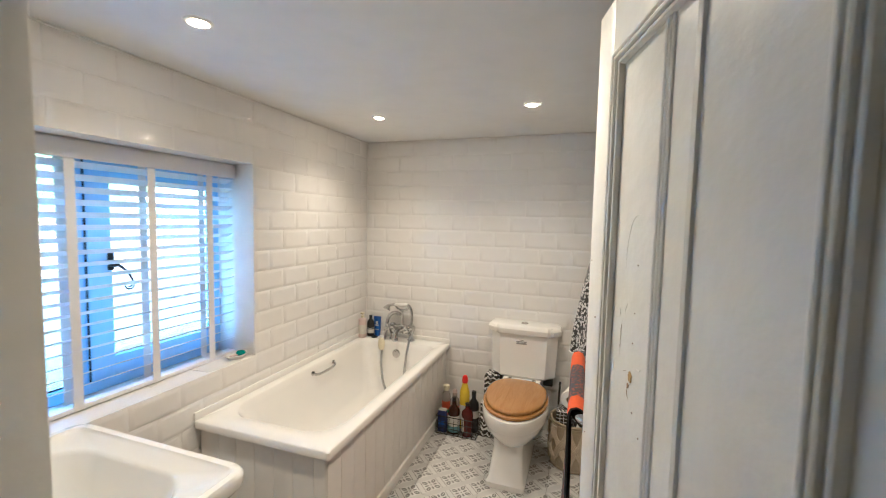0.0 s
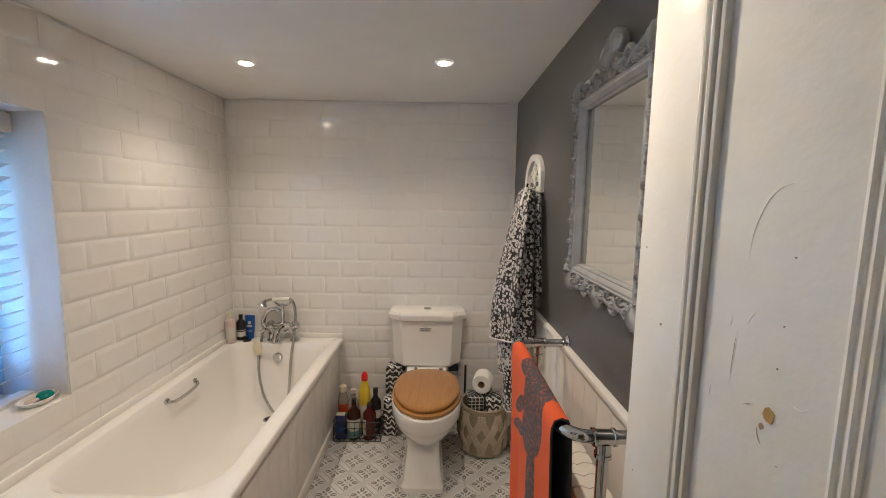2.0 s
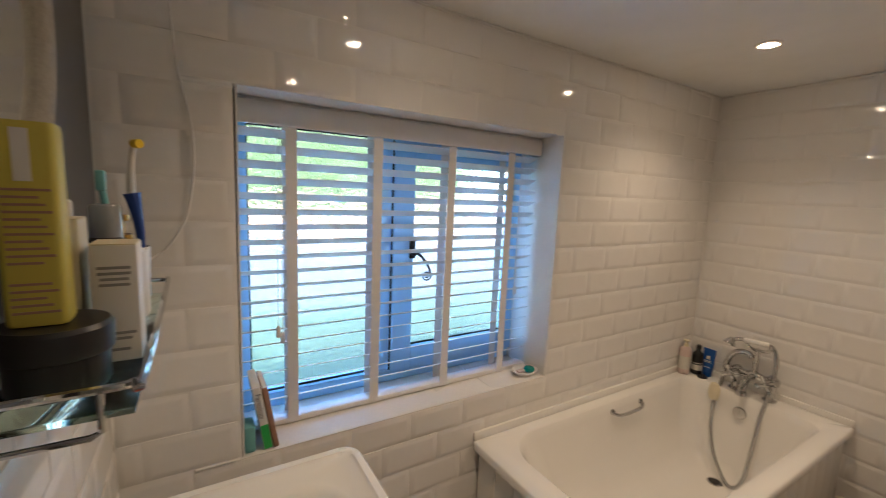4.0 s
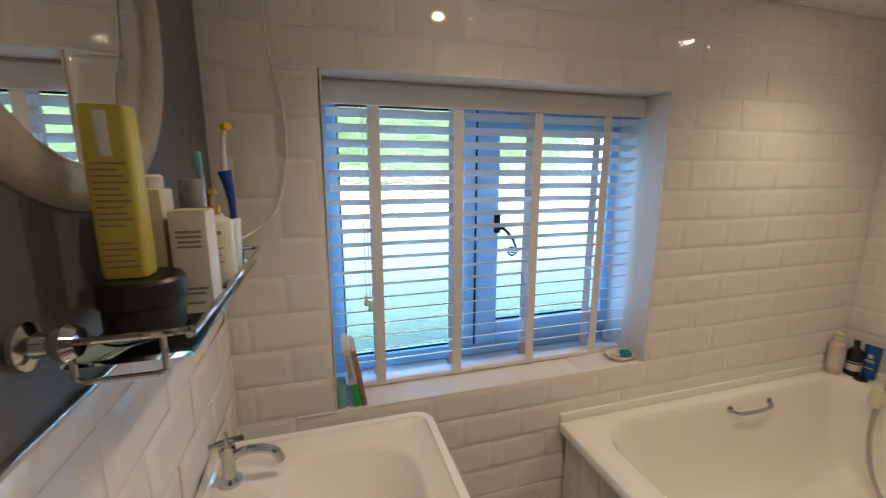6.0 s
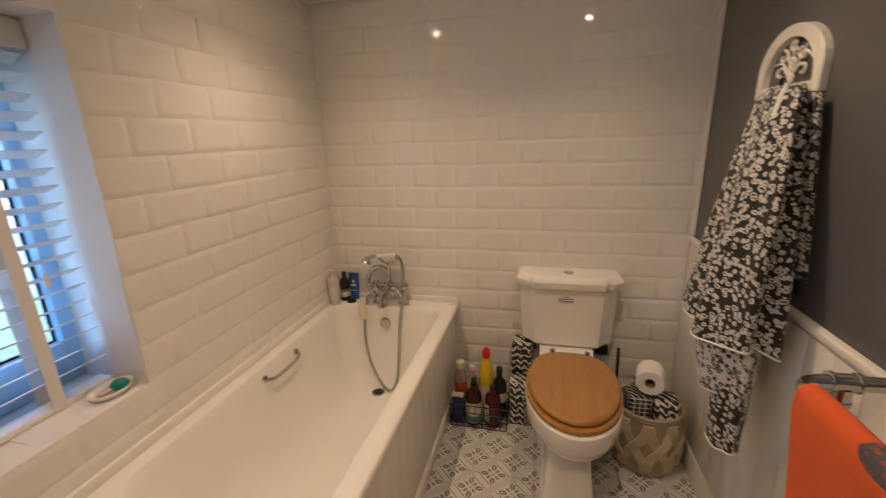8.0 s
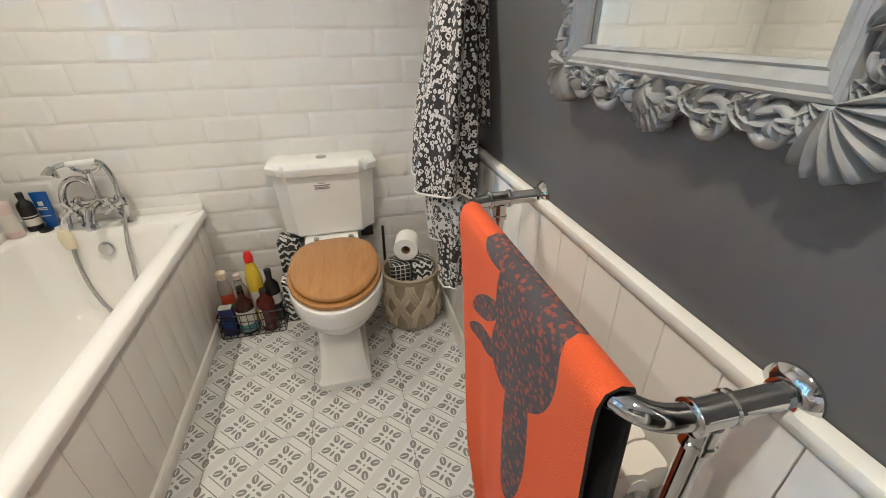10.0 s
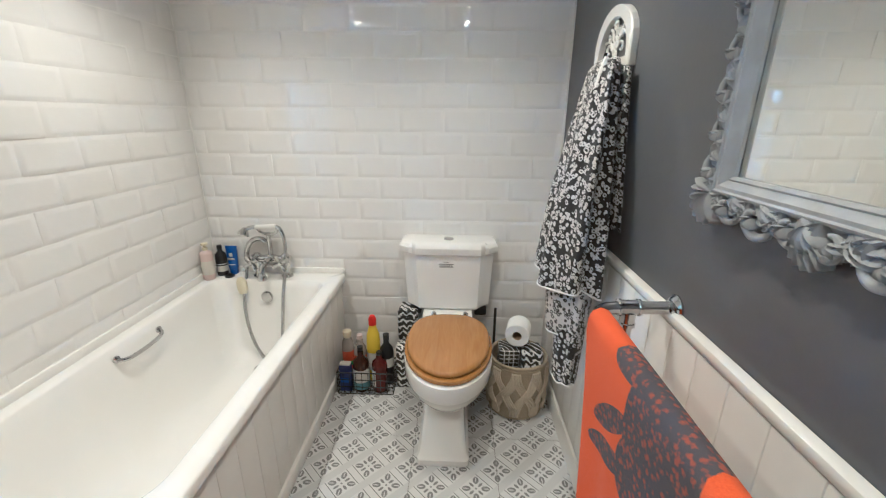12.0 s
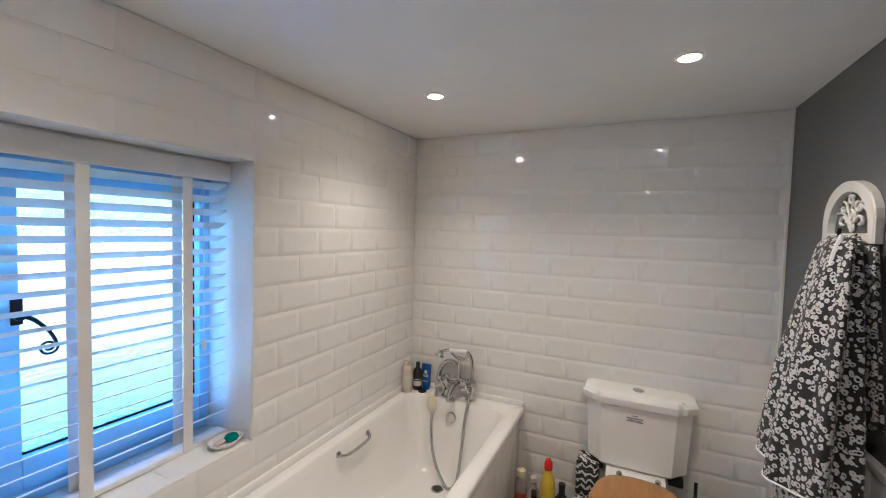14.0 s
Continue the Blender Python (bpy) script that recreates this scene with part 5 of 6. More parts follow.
lathe(bm, [(0.004, -0.05), (0.020, -0.042), (0.027, -0.015), (0.027, 0.015), (0.019, 0.04), (0.004, 0.047)], (0.208, 2.855, 0.512), 16, squash=0.5)
part("sponge_body", bm, CREAM, sp_)
bm = bmesh.new()
tube(bm, [(0.208, 2.855, 0.556), (0.210, 2.875, 0.59), (0.218, 2.91, 0.622)], 0.0018, 6, 4)
part("cord", bm, TAPE, sp_)

# cleaning caddy beside the toilet
cad = thing("wire_caddy", (0.835, 2.77, 0), "black wire caddy standing on the floor, full of bottles", "caddy")
CA = (0.700, 2.705, 0.975, 2.845)
for z in (0.006, 0.045, 0.085, 0.125):
    bm = bmesh.new()
    tube(bm, [(CA[0], CA[1], z), (CA[2], CA[1], z), (CA[2], CA[3], z), (CA[0], CA[3], z), (CA[0], CA[1], z)], 0.0022 if z < 0.12 else 0.003, 6, 1)
    part("hoop_wire", bm, WIREB, cad)
for k in range(10):
    x = CA[0] + (CA[2] - CA[0]) * k / 9
    bm = bmesh.new()
    tube(bm, [(x, CA[1], 0.125), (x, CA[1], 0.006), (x, CA[3], 0.006), (x, CA[3], 0.125)], 0.0016, 5, 1)
    part("upright_wire", bm, WIREB, cad)
for k in range(1, 5):
    y = CA[1] + (CA[3] - CA[1]) * k / 5
    bm = bmesh.new()
    tube(bm, [(CA[0], y, 0.125), (CA[0], y, 0.006), (CA[2], y, 0.006), (CA[2], y, 0.125)], 0.0016, 5, 1)
    part("upright_wire", bm, WIREB, cad)
F0 = 0.009
bx = thing("carton", (0.735, 2.74, F0), "navy blue carton in the wire caddy", "carton")
boxpart("carton_body", (0.708, 2.718, F0, 0.765, 2.752, 0.155), NAVY, bx, bevel=0.003)
boxpart("flap", (0.711, 2.720, 0.1552, 0.762, 2.750, 0.163), LABELW, bx)
boxpart("print", (0.715, 2.7165, 0.06, 0.755, 2.7178, 0.085), BLUE, bx)
bottle("brown_bottle", (0.812, 2.748, F0), cyl(0.040, 0.215, 0.34, 0.36), AMBER, "dark brown bottle with cream and teal label", cap=[(0.014, 0.22), (0.014, 0.24), (0.003, 0.241)], capmat=RUBBER, bands=((0.0404, 0.055, 0.125, LABELW), (0.0405, 0.015, 0.055, LABELT)))
bottle("red_bottle", (0.905, 2.746, F0), cyl(0.038, 0.20, 0.28, 0.4), REDBROWN, "dark red bottle with a pale side label", cap=[(0.015, 0.195), (0.015, 0.215), (0.003, 0.216)], capmat=RUBBER)
bm = bmesh.new()
loft(bm, [[(0.905 + 0.0385 * math.cos(a), 2.746 + 0.0385 * math.sin(a), F0 + z) for a in [radians(185 + 9 * k) for k in range(8)]] for z in (0.03, 0.125)], closed=False)
part("paper_label", bm, LABELW, bpy.data.objects["red_bottle"])
bottle("spray_bottle", (0.732, 2.818, F0), cyl(0.030, 0.27, 0.25, 0.6), CLEARISH, "clear bottle with orange-red label", cap=[(0.018, 0.25), (0.022, 0.27), (0.022, 0.285), (0.010, 0.292)], capmat=CREAM, bands=((0.0304, 0.08, 0.18, ORANGELAB), (0.0305, 0.10, 0.125, GREEN)))
bottle("pink_bottle", (0.793, 2.822, F0), cyl(0.033, 0.235, 0.28, 0.5), CLEARISH, "pinkish clear bottle with worn red label", bands=((0.0334, 0.09, 0.155, ORANGELAB),), cap=[(0.015, 0.24), (0.015, 0.262), (0.004, 0.263)], capmat=PINK)
bottle("bleach_bottle", (0.862, 2.825, F0), [(0.033, 0.001), (0.035, 0.006), (0.035, 0.23), (0.032, 0.265), (0.020, 0.305), (0.017, 0.325)], YELLOW, "yellow cleaner bottle with red cap", cap=[(0.019, 0.32), (0.020, 0.325), (0.020, 0.352), (0.012, 0.37), (0.004, 0.372)], capmat=REDCAP, bands=((0.0354, 0.07, 0.17, LABELW),), squash=0.8)
bottle("black_bottle", (0.930, 2.812, F0), cyl(0.035, 0.25, 0.3, 0.4), RUBBER, "black bottle with pale grey label", cap=[(0.015, 0.245), (0.016, 0.275), (0.004, 0.277)], capmat=RUBBER, bands=((0.0354, 0.10, 0.15, LABELW),))


def wrapped(name, x0, y0, z0, x1, y1, z1, label, wrap=None):
    bm = bmesh.new()
    box(bm, x0, y0, z0, x1, y1, z1, 0.016, 3)
    rg = random.Random(int(x0 * 1000))
    for v in bm.verts:
        v.co += Vector((rg.uniform(-1, 1), rg.uniform(-1, 1), rg.uniform(-1, 1))) * 0.003
    return tagged(part(name, bm, wrap or ZIG, angle=60), label, "toilet roll", "wrapped toilet rolls")


wrapped("wrapped_roll", 0.982, 2.768, 0.0, 1.068, 2.852, 0.235, "toilet roll pack in black and white zigzag paper")
wrapped("wrapped_roll", 0.985, 2.862, 0.0, 1.085, 2.965, 0.395, "tall toilet roll pack in black and white zigzag paper")

# brush and pot behind the basket
br = thing("toilet_brush", (1.475, 2.84, 0), "black toilet brush in a black pot", "toilet brush")
bm = bmesh.new()
lathe(bm, [(0.045, 0), (0.047, 0.01), (0.042, 0.13), (0.036, 0.135), (0.034, 0.12)], (1.475, 2.84, 0), 20)
part("pot", bm, RUBBER, br)
bm = bmesh.new()
tube(bm, [(1.475, 2.84, 0.10), (1.476, 2.865, 0.25), (1.480, 2.90, 0.40)], 0.007, 8, 3)
part("handle", bm, RUBBER, br)

# rope basket
KX, KY = 1.572, 2.68
bk = thing("rope_basket", (KX, KY, 0), "round natural knotted rope basket on the floor", "basket")
prof_b = [(0.112, 0.002), (0.124, 0.02), (0.132, 0.09), (0.134, 0.16), (0.131, 0.23), (0.128, 0.275)]


def bask_r(z):
    for (r0, z0), (r1, z1) in zip(prof_b, prof_b[1:]):
        if z <= z1:
            return r0 + (r1 - r0) * (z - z0) / (z1 - z0)
    return prof_b[-1][0]


bm = bmesh.new()
lathe(bm, prof_b + [(0.120, 0.278), (0.121, 0.22), (0.118, 0.03), (0.05, 0.02)], (KX, KY, 0), 40)
part("wall", bm, ROPE, bk)
for z, r in ((0.012, 0.008), (0.262, 0.0065), (0.276, 0.0075)):
    bm = bmesh.new()
    tube(bm, [(KX + (bask_r(z) + 0.001) * math.cos(a), KY + (bask_r(z) + 0.001) * math.sin(a), z) for a in [2 * math.pi * k / 40 for k in range(41)]], r, 8, 1)
    part("rope_band", bm, ROPE, bk)
for s in range(9):
    for hand in (-1, 1):
        for o in (-0.12, -0.04, 0.04, 0.12):
            pts = []
            for k in range(13):
                z = 0.028 + 0.225 * k / 12
                a = s * 2 * math.pi / 9 + o + hand * 0.70 * math.sin(math.pi * k / 12 - math.pi / 2) * 0.5
                over = 0.0085 if (k // 3 + (hand > 0)) % 2 else 0.001
                pts.append((KX + (bask_r(z) + over) * math.cos(a), KY + (bask_r(z) + over) * math.sin(a), z))
            bm = bmesh.new()
            tube(bm, pts, 0.0052, 6, 1)
            part("knotted_cord", bm, CORD, bk)
wrapped("wrapped_roll", KX - 0.098, KY - 0.085, 0.13, KX - 0.003, KY + 0.0, 0.350, "toilet roll in black paper with white grid inside basket", GRID)
wrapped("wrapped_roll", KX + 0.002, KY - 0.095, 0.12, KX + 0.095, KY - 0.005, 0.345, "toilet roll in black and white zigzag paper inside basket")
wrapped("wrapped_roll", KX - 0.05, KY + 0.005, 0.12, KX + 0.05, KY + 0.09, 0.365, "toilet roll in black and white zigzag paper inside basket")
tr = thing("toilet_roll", (KX - 0.01, KY - 0.03, 0.405), "white toilet roll lying on wrapped packs", "toilet roll")
bm = bmesh.new()
lathe(bm, [(0.020, -0.05), (0.050, -0.05), (0.053, -0.047), (0.053, 0.047), (0.050, 0.05), (0.020, 0.05), (0.020, -0.05)], (KX - 0.012, KY - 0.03, 0.412), 32, (0.25, 1, 0), False, False)
part("paper", bm, PAPER, tr, angle=40)
bm = bmesh.new()
lathe(bm, [(0.0198, -0.0495), (0.0198, 0.0495), (0.0185, 0.0495), (0.0185, -0.0495), (0.0198, -0.0495)], (KX - 0.012, KY - 0.03, 0.412), 24, (0.25, 1, 0), False, False)
part("tube", bm, CARD, tr, "brown card core")

# ---- window sill things ----
SZ = WZ0 + 0.0015
dish = thing("soap_dish", (-0.055, 1.79, SZ), "white oval soap dish holding teal soap", "soap dish")
bm = bmesh.new()
lathe(bm, [(0.030, 0), (0.045, 0.004), (0.058, 0.018), (0.061, 0.021), (0.058, 0.022), (0.044, 0.010), (0.01, 0.007)], (-0.055, 1.785, SZ), 28, squash=1.0)
for v in bm.verts:
    v.co.x = -0.055 + (v.co.x + 0.055) * 0.72
part("dish", bm, CERAMIC, dish)
bm = bmesh.new()
lathe(bm, [(0.006, 0), (0.020, 0.004), (0.024, 0.012), (0.019, 0.021), (0.005, 0.025)], (-0.048, 1.805, SZ + 0.0085), 16)
tagged(part("soap", bm, TEAL), "dark teal bar of soap in the dish", "soap")
bm = bmesh.new()
box(bm, -0.066, 1.748, SZ + 0.012, -0.046, 1.785, SZ + 0.022, 0.004)
tagged(part("soap_sliver", bm, PINK), "small pink sliver of soap in the dish", "soap")


def book(name, y, th, h, d, lean, cover, spine_mats, label):
    e = thing(name, (-0.008, y, SZ), label, "book")
    m = pose(-0.010, y, SZ, lean, 0, 0)
    for nm, dims, mt in (("cover", (-d, 0, 0, 0, th, h), cover),):
        bm = bmesh.new()
        box(bm, *dims, 0.0015)
        bmesh.ops.transform(bm, matrix=m, verts=bm.verts)
        part(nm, bm, mt, e)
    bm = bmesh.new()
    box(bm, -d + 0.001, 0.002, h - 0.001, -0.004, th - 0.002, h + 0.0006)
    bmesh.ops.transform(bm, matrix=m, verts=bm.verts)
    part("page_edge", bm, PAGE, e)
    for z0, z1, mt in spine_mats:
        bm = bmesh.new()
        box(bm, -0.002, 0.0005, z0, 0.0008, th - 0.0005, z1)
        bmesh.ops.transform(bm, matrix=m, verts=bm.verts)
        part("spine_band", bm, mt, e)
    return e, m


tin = boxpart("plastic_tub", (-0.075, WY0 + 0.008, SZ, -0.012, WY0 + 0.036, 0.79), TEALBOX, bevel=0.006)
tagged(tin, "pale teal plastic tub beside the books", "tub")
bk1, m1 = book("book", WY0 + 0.058, 0.022, 0.190, 0.13, 9, WHITEBOX, ((0.002, 0.075, GREEN),), "slim book with green and white spine, leaning on the sill")
bk2, m2 = book("book", WY0 + 0.083, 0.014, 0.185, 0.125, 9, BROWNBOOK, (), "thin brown book leaning on the sill")
txt = bpy.data.curves.new("title", "FONT")
txt.body, txt.size, txt.extrude = "Fartology", 0.020, 0.0003
txt.align_x, txt.align_y = "LEFT", "CENTER"
tmp = new("title_tmp", txt)
dg = bpy.context.evaluated_depsgraph_get()
tm = bpy.data.meshes.new_from_object(tmp.evaluated_get(dg))
bpy.data.objects.remove(tmp)
tm.transform(m1 @ Matrix(((0, 0, 1, 0.0015), (0, 1, 0, 0.011), (-1, 0, 0, 0.172), (0, 0, 0, 1))))
part("title", tm, INK, bk1, "dark printed title", smooth=False)

# cable on the tiles
bm = bmesh.new()
tube(bm, [(0.006, 0.585, HIGH - 0.002), (0.012, 0.592, 1.85), (0.012, 0.600, 1.72), (0.013, 0.622, 1.60), (0.013, 0.627, 1.50), (0.014, 0.610, 1.38), (0.016, 0.575, 1.31), (0.03, 0.54, 1.28), (0.20, 0.50, 1.268), (0.30, 0.505, 1.266)], 0.0023, 8, 6)
tagged(part("cable", bm, TAPE), "thin white cable hanging down the tiled wall", "cable")

# ---- glass shelf with toiletries ----
sh = thing("glass_shelf", (0.51, NEAR, 1.255), "glass bathroom shelf with chrome gallery rail", "shelf")
SX0, SX1, SY0, SY1, SHZ = 0.292, 0.728, NEAR + 0.022, 0.574, 1.252
boxpart("glass_plate", (SX0, SY0, SHZ, SX1, SY1, SHZ + 0.006), SHELFGLASS, sh, "green-edged glass plate", bevel=0.001)
for z in (SHZ + 0.028,):
    bm = bmesh.new()
    tube(bm, [(SX0 - 0.004, NEAR + 0.004, z), (SX0 - 0.004, SY1 - 0.02, z), (SX0 + 0.002, SY1, z), (SX0 + 0.02, SY1 + 0.006, z), (SX1 - 0.02, SY1 + 0.006, z), (SX1 - 0.002, SY1, z), (SX1 + 0.004, SY1 - 0.02, z), (SX1 + 0.004, NEAR + 0.004, z)], 0.0038, 8, 4)
    part("gallery_rail", bm, CHROME, sh)
for x in (SX0 - 0.004, SX1 + 0.004):
    bm = bmesh.new()
    tube(bm, [(x, SY0 + 0.012, SHZ + 0.028), (x, SY0 + 0.012, SHZ - 0.008), (x, SY0 + 0.02, SHZ - 0.012), (x, SY1 - 0.03, SHZ - 0.012), (x, SY1 - 0.022, SHZ - 0.008), (x, SY1 - 0.022, SHZ + 0.028)], 0.003, 8, 1)
    part("support_loop", bm, CHROME, sh)
    bm = bmesh.new()
    lathe(bm, [(0.022, 0), (0.022, 0.005), (0.012, 0.010), (0.009, 0.02), (0.016, 0.026), (0.018, 0.034), (0.013, 0.042), (0.005, 0.044)], (x, NEAR + 0.0005, SHZ + 0.028), 18, (0, 1, 0))
    part("wall_bracket", bm, CHROME, sh)
Q = SHZ + 0.0065
tub = thing("cosmetic_jar", (0.655, 0.512, Q), "round black lidded cosmetic jar on glass shelf", "jar")
bm = bmesh.new()
lathe(bm, [(0.036, 0), (0.038, 0.004), (0.038, 0.034)], (0.655, 0.512, Q), 28)
part("jar", bm, RUBBER, tub)
bm = bmesh.new()
lathe(bm, [(0.041, 0.034), (0.042, 0.036), (0.042, 0.058), (0.039, 0.062), (0.002, 0.062)], (0.655, 0.512, Q), 28)
part("lid", bm, RUBBER, tub)
yb = thing("yellow_bottle", (0.655, 0.508, Q + 0.0625), "flat mustard yellow carton standing on black jar", "carton")
Y0 = Q + 0.0625
bm = bmesh.new()
loft(bm, [rrect(0.655 - 0.016 * s, 0.504 - 0.021 * s, 0.655 + 0.016 * s, 0.504 + 0.021 * s, 0.006, Y0 + z, 4) for z, s in ((0.0005, 0.94), (0.004, 1.0), (0.168, 1.0), (0.174, 0.95))])
yb_body = part("carton_body", bm, MUSTARD, yb)
boxpart("hanger", (0.6712, 0.498, Y0 + 0.125, 0.6725, 0.509, Y0 + 0.168), WHITEBOX, yb_body, "pale hanging tab", bevel=0.0005)
for k in range(16):
    zz = Y0 + 0.012 + 0.0062 * k + (0.012 if k > 4 else 0)
    boxpart("print_line", (0.6711, 0.489, zz, 0.6716, 0.520 - 0.004 * (k % 3), zz + 0.0022), BROWNBOOK, yb_body)


def carton(name, x0, y0, x1, y1, h, mat, label, lines=()):
    e = thing(name, ((x0 + x1) / 2, (y0 + y1) / 2, Q), label, "carton")
    cbody = boxpart("carton_body", (x0, y0, Q, x1, y1, Q + h), mat, e, bevel=0.0015)
    for z, w in lines:
        boxpart("print_line", (x1 + 0.0001, (y0 + y1) / 2 - w, Q + z, x1 + 0.0006, (y0 + y1) / 2 + w, Q + z + 0.003), INK, cbody)
    boxpart("flap", (x0 + 0.001, y0 + 0.001, Q + h, x1 - 0.001, y1 - 0.001, Q + h + 0.0012), CREAMBOX, e)
    return e


carton("tall_carton", 0.555, 0.480, 0.600, 0.522, 0.150, CREAMBOX, "tall cream carton on glass shelf")
carton("white_carton", 0.565, 0.530, 0.612, 0.570, 0.125, WHITEBOX, "white cosmetics carton with small print on shelf", ((0.10, 0.014), (0.094, 0.014), (0.088, 0.012), (0.082, 0.013), (0.03, 0.016), (0.024, 0.012), (0.012, 0.01)))
bottle("black_spray", (0.500, 0.530, Q), cyl(0.022, 0.13, 0.15, 0.7), RUBBER, "black spray bottle with grey cap", cap=[(0.0165, 0.122), (0.0165, 0.158), (0.014, 0.162)], capmat=GREYCAP)
bottle("cream_bottle", (0.435, 0.535, Q), cyl(0.030, 0.105, 0.12, 0.6), WHITEBOX, "white lotion bottle with grey print", cap=[(0.015, 0.10), (0.015, 0.118), (0.006, 0.12), (0.006, 0.135), (0.012, 0.137), (0.012, 0.145)], capmat=GOLD)
for k, w in enumerate((0.014, 0.009, 0.016, 0.012, 0.015)):
    bm = bmesh.new()
    loft(bm, [[(0.435 + 0.0304 * math.cos(a), 0.535 + 0.0304 * math.sin(a), Q + 0.075 - 0.011 * k + dz) for a in [radians(10 + (q - 3) * w * 600) for q in range(7)]] for dz in (0, 0.006 if k == 0 else 0.002)], closed=False)
    part("print_line", bm, INK, bpy.data.objects["cream_bottle"])
bottle("small_tube", (0.535, 0.492, Q), cyl(0.017, 0.15, 0.1, 0.8), BRUSHBLUE, "blue tube with white cap", cap=[(0.015, 0.145), (0.015, 0.165), (0.012, 0.168)], capmat=WHITEBOX)
cup = thing("tumbler", (0.345, 0.53, Q), "white tumbler holding toothbrushes", "cup")
bm = bmesh.new()
lathe(bm, [(0.026, 0.0), (0.028, 0.003), (0.032, 0.088), (0.030, 0.089), (0.0265, 0.01), (0.002, 0.008)], (0.345, 0.53, Q), 24)
part("cup", bm, CERAMIC, cup)
tbs = thing("toothbrush", (0.338, 0.545, Q + 0.01), "electric toothbrush with blue grip and yellow ring", "toothbrush")
bm = bmesh.new()
tube(bm, [(0.345, 0.546, Q + 0.012), (0.337, 0.549, Q + 0.09), (0.332, 0.546, Q + 0.135), (0.331, 0.540, Q + 0.172)], 0.009, 10, 4, lambda t: 0.5 + 0.9 * t * t)
part("grip", bm, BRUSHBLUE, tbs)
bm = bmesh.new()
tube(bm, [(0.331, 0.540, Q + 0.173), (0.331, 0.541, Q + 0.215), (0.331, 0.545, Q + 0.245)], 0.006, 8, 3, lambda t: 1 - 0.4 * t)
part("brush_neck", bm, WHITEBOX, tbs)
bm = bmesh.new()
lathe(bm, [(0.007, 0), (0.007, 0.014)], (0.331, 0.546, Q + 0.249), 10, (0.8, 0.6, 0))
part("bristles", bm, YELLOW, tbs, "yellow bristles")
tb2 = thing("hand_toothbrush", (0.352, 0.52, Q + 0.01), "pale teal toothbrush standing in tumbler", "toothbrush")
bm = bmesh.new()
tube(bm, [(0.350, 0.528, Q + 0.012), (0.36, 0.516, Q + 0.10), (0.366, 0.508, Q + 0.19)], 0.0045, 8, 4)
box(bm, 0.360, 0.502, Q + 0.175, 0.374, 0.514, Q + 0.205, 0.003)
part("brush", bm, TEALBOX, tb2)

# ---- round mirror over the basin ----
rm = thing("round_mirror", (0.57, NEAR, 1.665), "round wall mirror in a limed pale wood frame", "mirror")
LIMED = material("limed_wood", (0.42, 0.385, 0.32), 0.6, spread=0.2, scale=120, bump=0.4, bscale=160, stainscale=14, stainamt=0.5)
bm = bmesh.new()
lathe(bm, [(0.228, -0.002), (0.228, -0.014), (0.236, -0.022), (0.252, -0.024), (0.272, -0.018), (0.280, -0.008), (0.280, 0)], (0.57, NEAR - 0.007, 1.665), 64, (0, -1, 0), False, False)
part("frame", bm, LIMED, rm, angle=50)
bm = bmesh.new()
lathe(bm, [(0.232, 0.004), (0.232, 0.008)], (0.57, NEAR - 0.007, 1.665), 64, (0, 1, 0))
part("glass", bm, MIRROR, rm, "silvered mirror glass")

# ---- tiles ----
tile_cache = {}


def tile_mesh(w, h, flat=False):
    key = (round(w, 3), round(h, 3), flat)
    if key not in tile_cache:
        w, h = key[:2]
        rings = []
        ins = min(0.013, w * 0.32, h * 0.32) if not flat else 0.0015
        top = 0.0054 if not flat else 0.0022
        for d, z in ((0, -0.003), (0, 0.0006), (0.001, 0.0010), (ins * 0.62, top * 0.68), (ins * 0.85, top * 0.87), (ins * 1.1, top * 0.975), (ins * 1.3, top), (ins * 1.42, top)):
            e = d * 1.35 if w > 0.09 else d
            rings.append([(e, d, z), (w - e, d, z), (w - e, h - d, z), (e, h - d, z)])
        bm = bmesh.new()
        loft(bm, rings, False, True)
        me = finish(bm, True, 60)
        me.materials.append(TILE)
        tile_cache[key] = me
    return tile_cache[key]


def minus(r, h):
    u0, v0, u1, v1 = r
    a0, b0, a1, b1 = h
    if u1 <= a0 or u0 >= a1 or v1 <= b0 or v0 >= b1:
        return [r]
    out = []
    if v0 < b0:
        out.append((u0, v0, u1, b0))
    if v1 > b1:
        out.append((u0, b1, u1, v1))
    m0, m1 = max(v0, b0), min(v1, b1)
    if u0 < a0:
        out.append((u0, m0, a0, m1))
    if u1 > a1:
        out.append((a1, m0, u1, m1))
    return out


trng = random.Random(3)


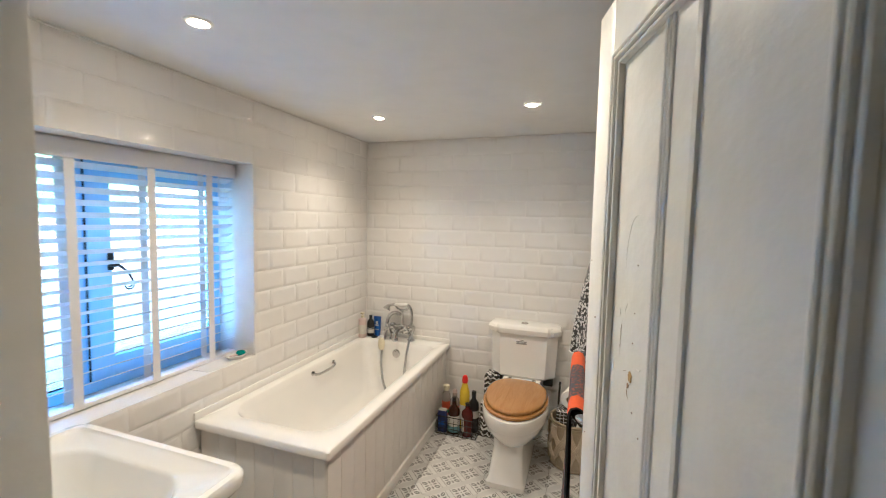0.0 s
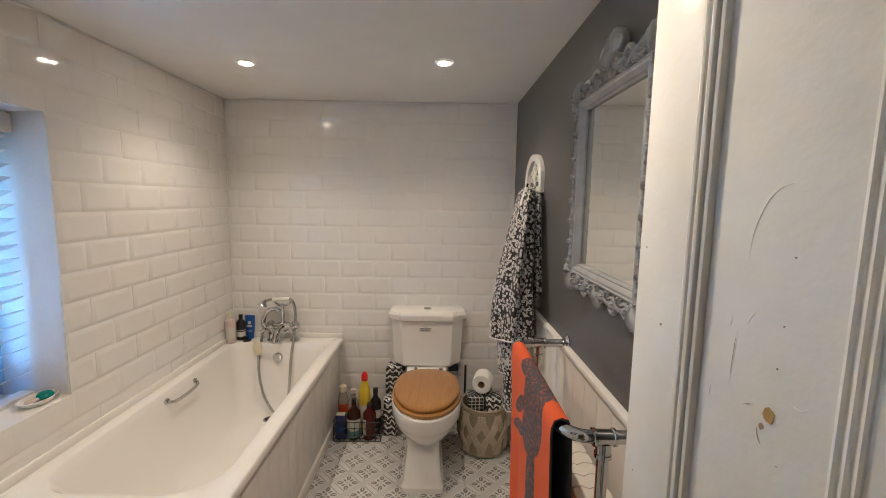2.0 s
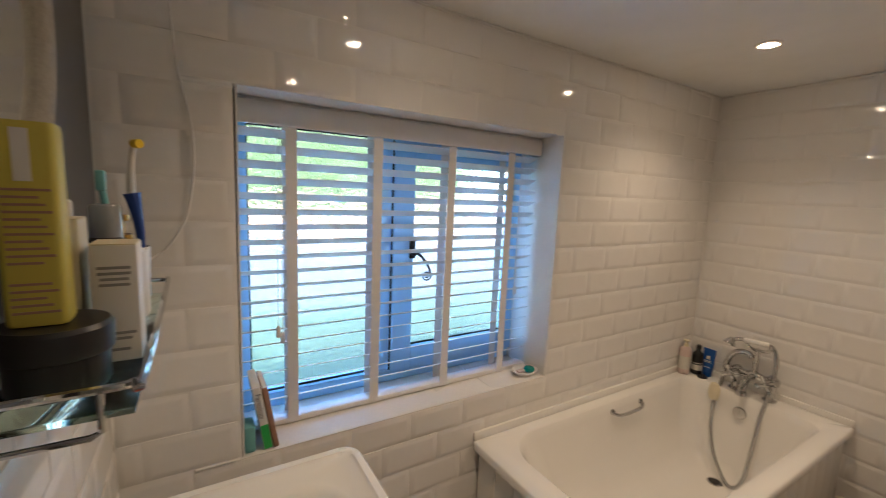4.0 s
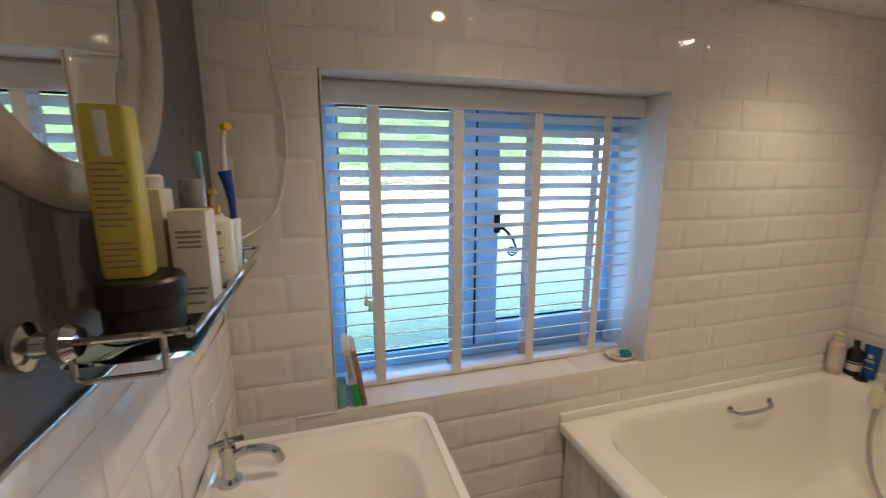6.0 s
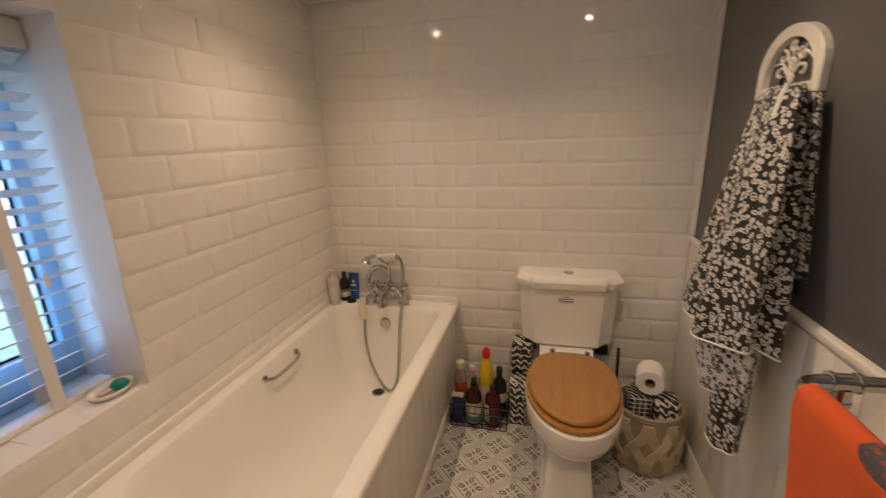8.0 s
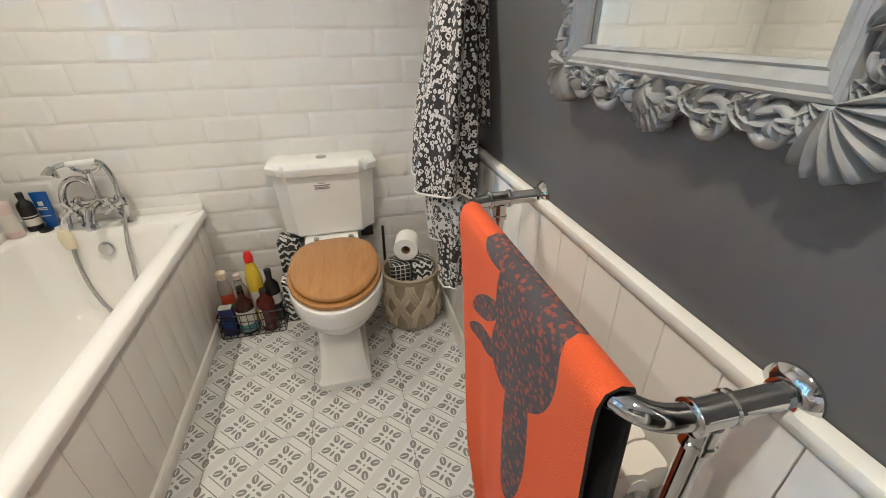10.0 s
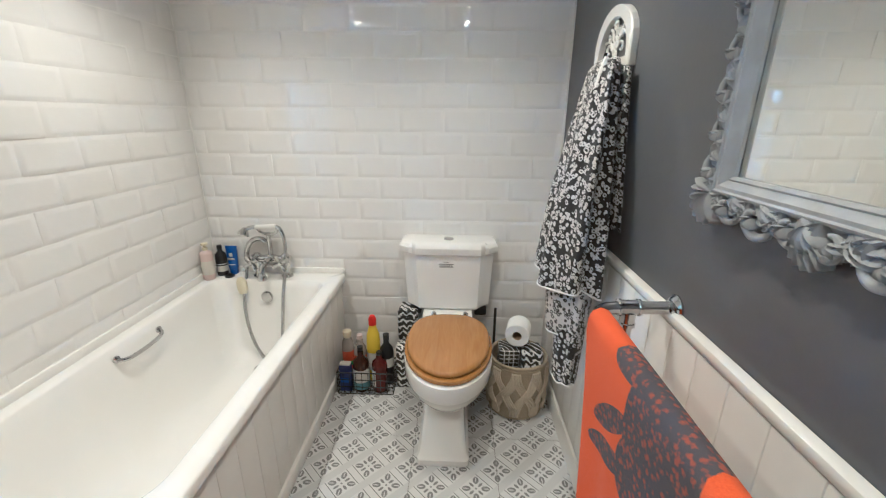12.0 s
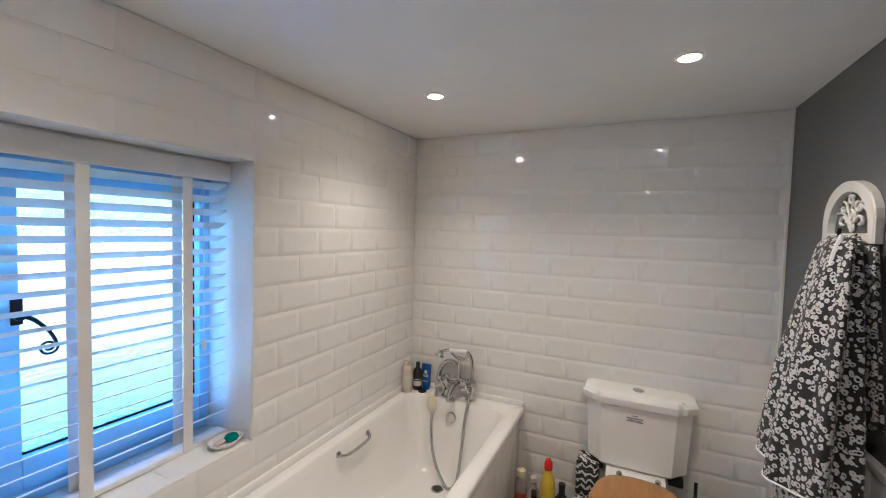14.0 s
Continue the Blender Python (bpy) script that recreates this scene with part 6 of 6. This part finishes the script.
def tile_field(parent, origin, right, up, ulen, vlen, u0, v0, pu=0.2095, pv=0.1066, holes=(), g=0.0013, flat=False, shift=True):
    """Brick-bonded tiles over a wall face: u along right, v along up, from origin; u0, v0 offset the bond."""
    rt, upv = Vector(right), Vector(up)
    nrm = rt.cross(upv)
    rot = Matrix((rt, upv, nrm)).transposed().to_4x4()
    row = math.floor(-v0 / pv) - 1
    while v0 + row * pv < vlen:
        va, vb = max(0, v0 + row * pv), min(vlen, v0 + (row + 1) * pv)
        if vb - va > 0.006:
            off = u0 + (pu / 2 if shift and row % 2 else 0)
            k = math.floor(-off / pu) - 1
            while off + k * pu < ulen:
                ua, ub = max(0, off + k * pu), min(ulen, off + (k + 1) * pu)
                k += 1
                if ub - ua < 0.006:
                    continue
                pieces = [(ua, va, ub, vb)]
                for h in holes:
                    pieces = [q for p in pieces for q in minus(p, h)]
                for a, b_, c, d in pieces:
                    w, h_ = c - a - g, d - b_ - g
                    if w < 0.005 or h_ < 0.005:
                        continue
                    t = new("tile", tile_mesh(w, h_, flat))
                    t.parent = parent
                    t.matrix_parent_inverse = parent.matrix_basis.inverted()
                    wob = pose(0, 0, 0, trng.gauss(0, 0.6), trng.gauss(0, 0.45), 0)
                    t.matrix_basis = Matrix.Translation(Vector(origin) + rt * (a + g / 2) + upv * (b_ + g / 2) + nrm * 0.0003) @ rot @ wob
        row += 1


Z0 = 0.932 - 8 * 0.1066
# far wall faces -y: u runs along +x
tile_field(wall_f, (0.0, FAR + 0.002, 0), (1, 0, 0), (0, 0, 1), RIGHT - 0.004, HIGH - 0.002, 1.105 - 5 * 0.2095 - 0.10475 * 0, Z0)
# window wall faces +x: u runs along +y
tile_field(wall_w, (-0.002, NEAR, 0), (0, 1, 0), (0, 0, 1), FAR - NEAR - 0.003, HIGH - 0.002, 0.05, Z0, holes=((WY0 - NEAR - 0.002, WZ0 - 0.004, WY1 - NEAR + 0.002, WZ1 + 0.002),))
# near wall faces +y: u runs along -x
tile_field(wall_n, (DX0 - 0.105, NEAR - 0.002, 0), (-1, 0, 0), (0, 0, 1), DX0 - 0.105, 1.19, 0.03, Z0)
boxpart("tile_edge_trim", (0.002, NEAR - 0.006, 1.191, DX0 - 0.105, NEAR + 0.006, 1.198), CHROME, wall_n, "chrome tile edge trim", bevel=0.001)
# reveals and sill of the window
tile_field(wall_w, (-0.004, WY1 - 0.003, WZ0), (-1, 0, 0), (0, 0, 1), 0.238, WZ1 - WZ0, 0.0, 0.0, pu=0.24, pv=1.0, flat=True, shift=False)
tile_field(wall_w, (-0.243, WY0 + 0.003, WZ0), (1, 0, 0), (0, 0, 1), 0.238, WZ1 - WZ0, 0.0, 0.0, pu=0.24, pv=1.0, flat=True, shift=False)
tile_field(sill, (-0.004, WY0 + 0.002, WZ0 - 0.003), (0, 1, 0), (-1, 0, 0), WY1 - WY0 - 0.004, 0.238, 0.03, 0.0, pv=0.2, flat=True, shift=False)
setting(boxpart("soffit", (-0.245, WY0 + 0.001, WZ1 - 0.0005, -0.009, WY1 - 0.001, WZ1 + 0.004), SLAT), "white painted window soffit", "soffit")

# ---- vinyl floor tiles ----
TS = 0.338
fx = 1.113 - 4 * TS
while fx < RIGHT:
    fy = 2.105 - 5 * TS
    while fy < FAR:
        x0, x1, y0, y1 = max(fx, 0.0), min(fx + TS, RIGHT), max(fy, NEAR - 0.14), min(fy + TS, FAR)
        if x1 - x0 > 0.01 and y1 - y0 > 0.01:
            bm = bmesh.new()
            q = 0.0009
            lo_ = [(x0 - fx + q, y0 - fy + q), (x1 - fx - q, y0 - fy + q), (x1 - fx - q, y1 - fy - q), (x0 - fx + q, y1 - fy - q)]
            loft(bm, [[(a, b_, -0.002) for a, b_ in lo_], [(a, b_, 0.0012) for a, b_ in lo_], [(a + 0.0006 * (1 if i in (0, 3) else -1), b_ + 0.0006 * (1 if i < 2 else -1), 0.0017) for i, (a, b_) in enumerate(lo_)]], False, True)
            t = part("vinyl_tile", bm, VINYL, floor, smooth=False)
            t.matrix_basis = pose(fx, fy, 0)
        fy += TS
    fx += TS
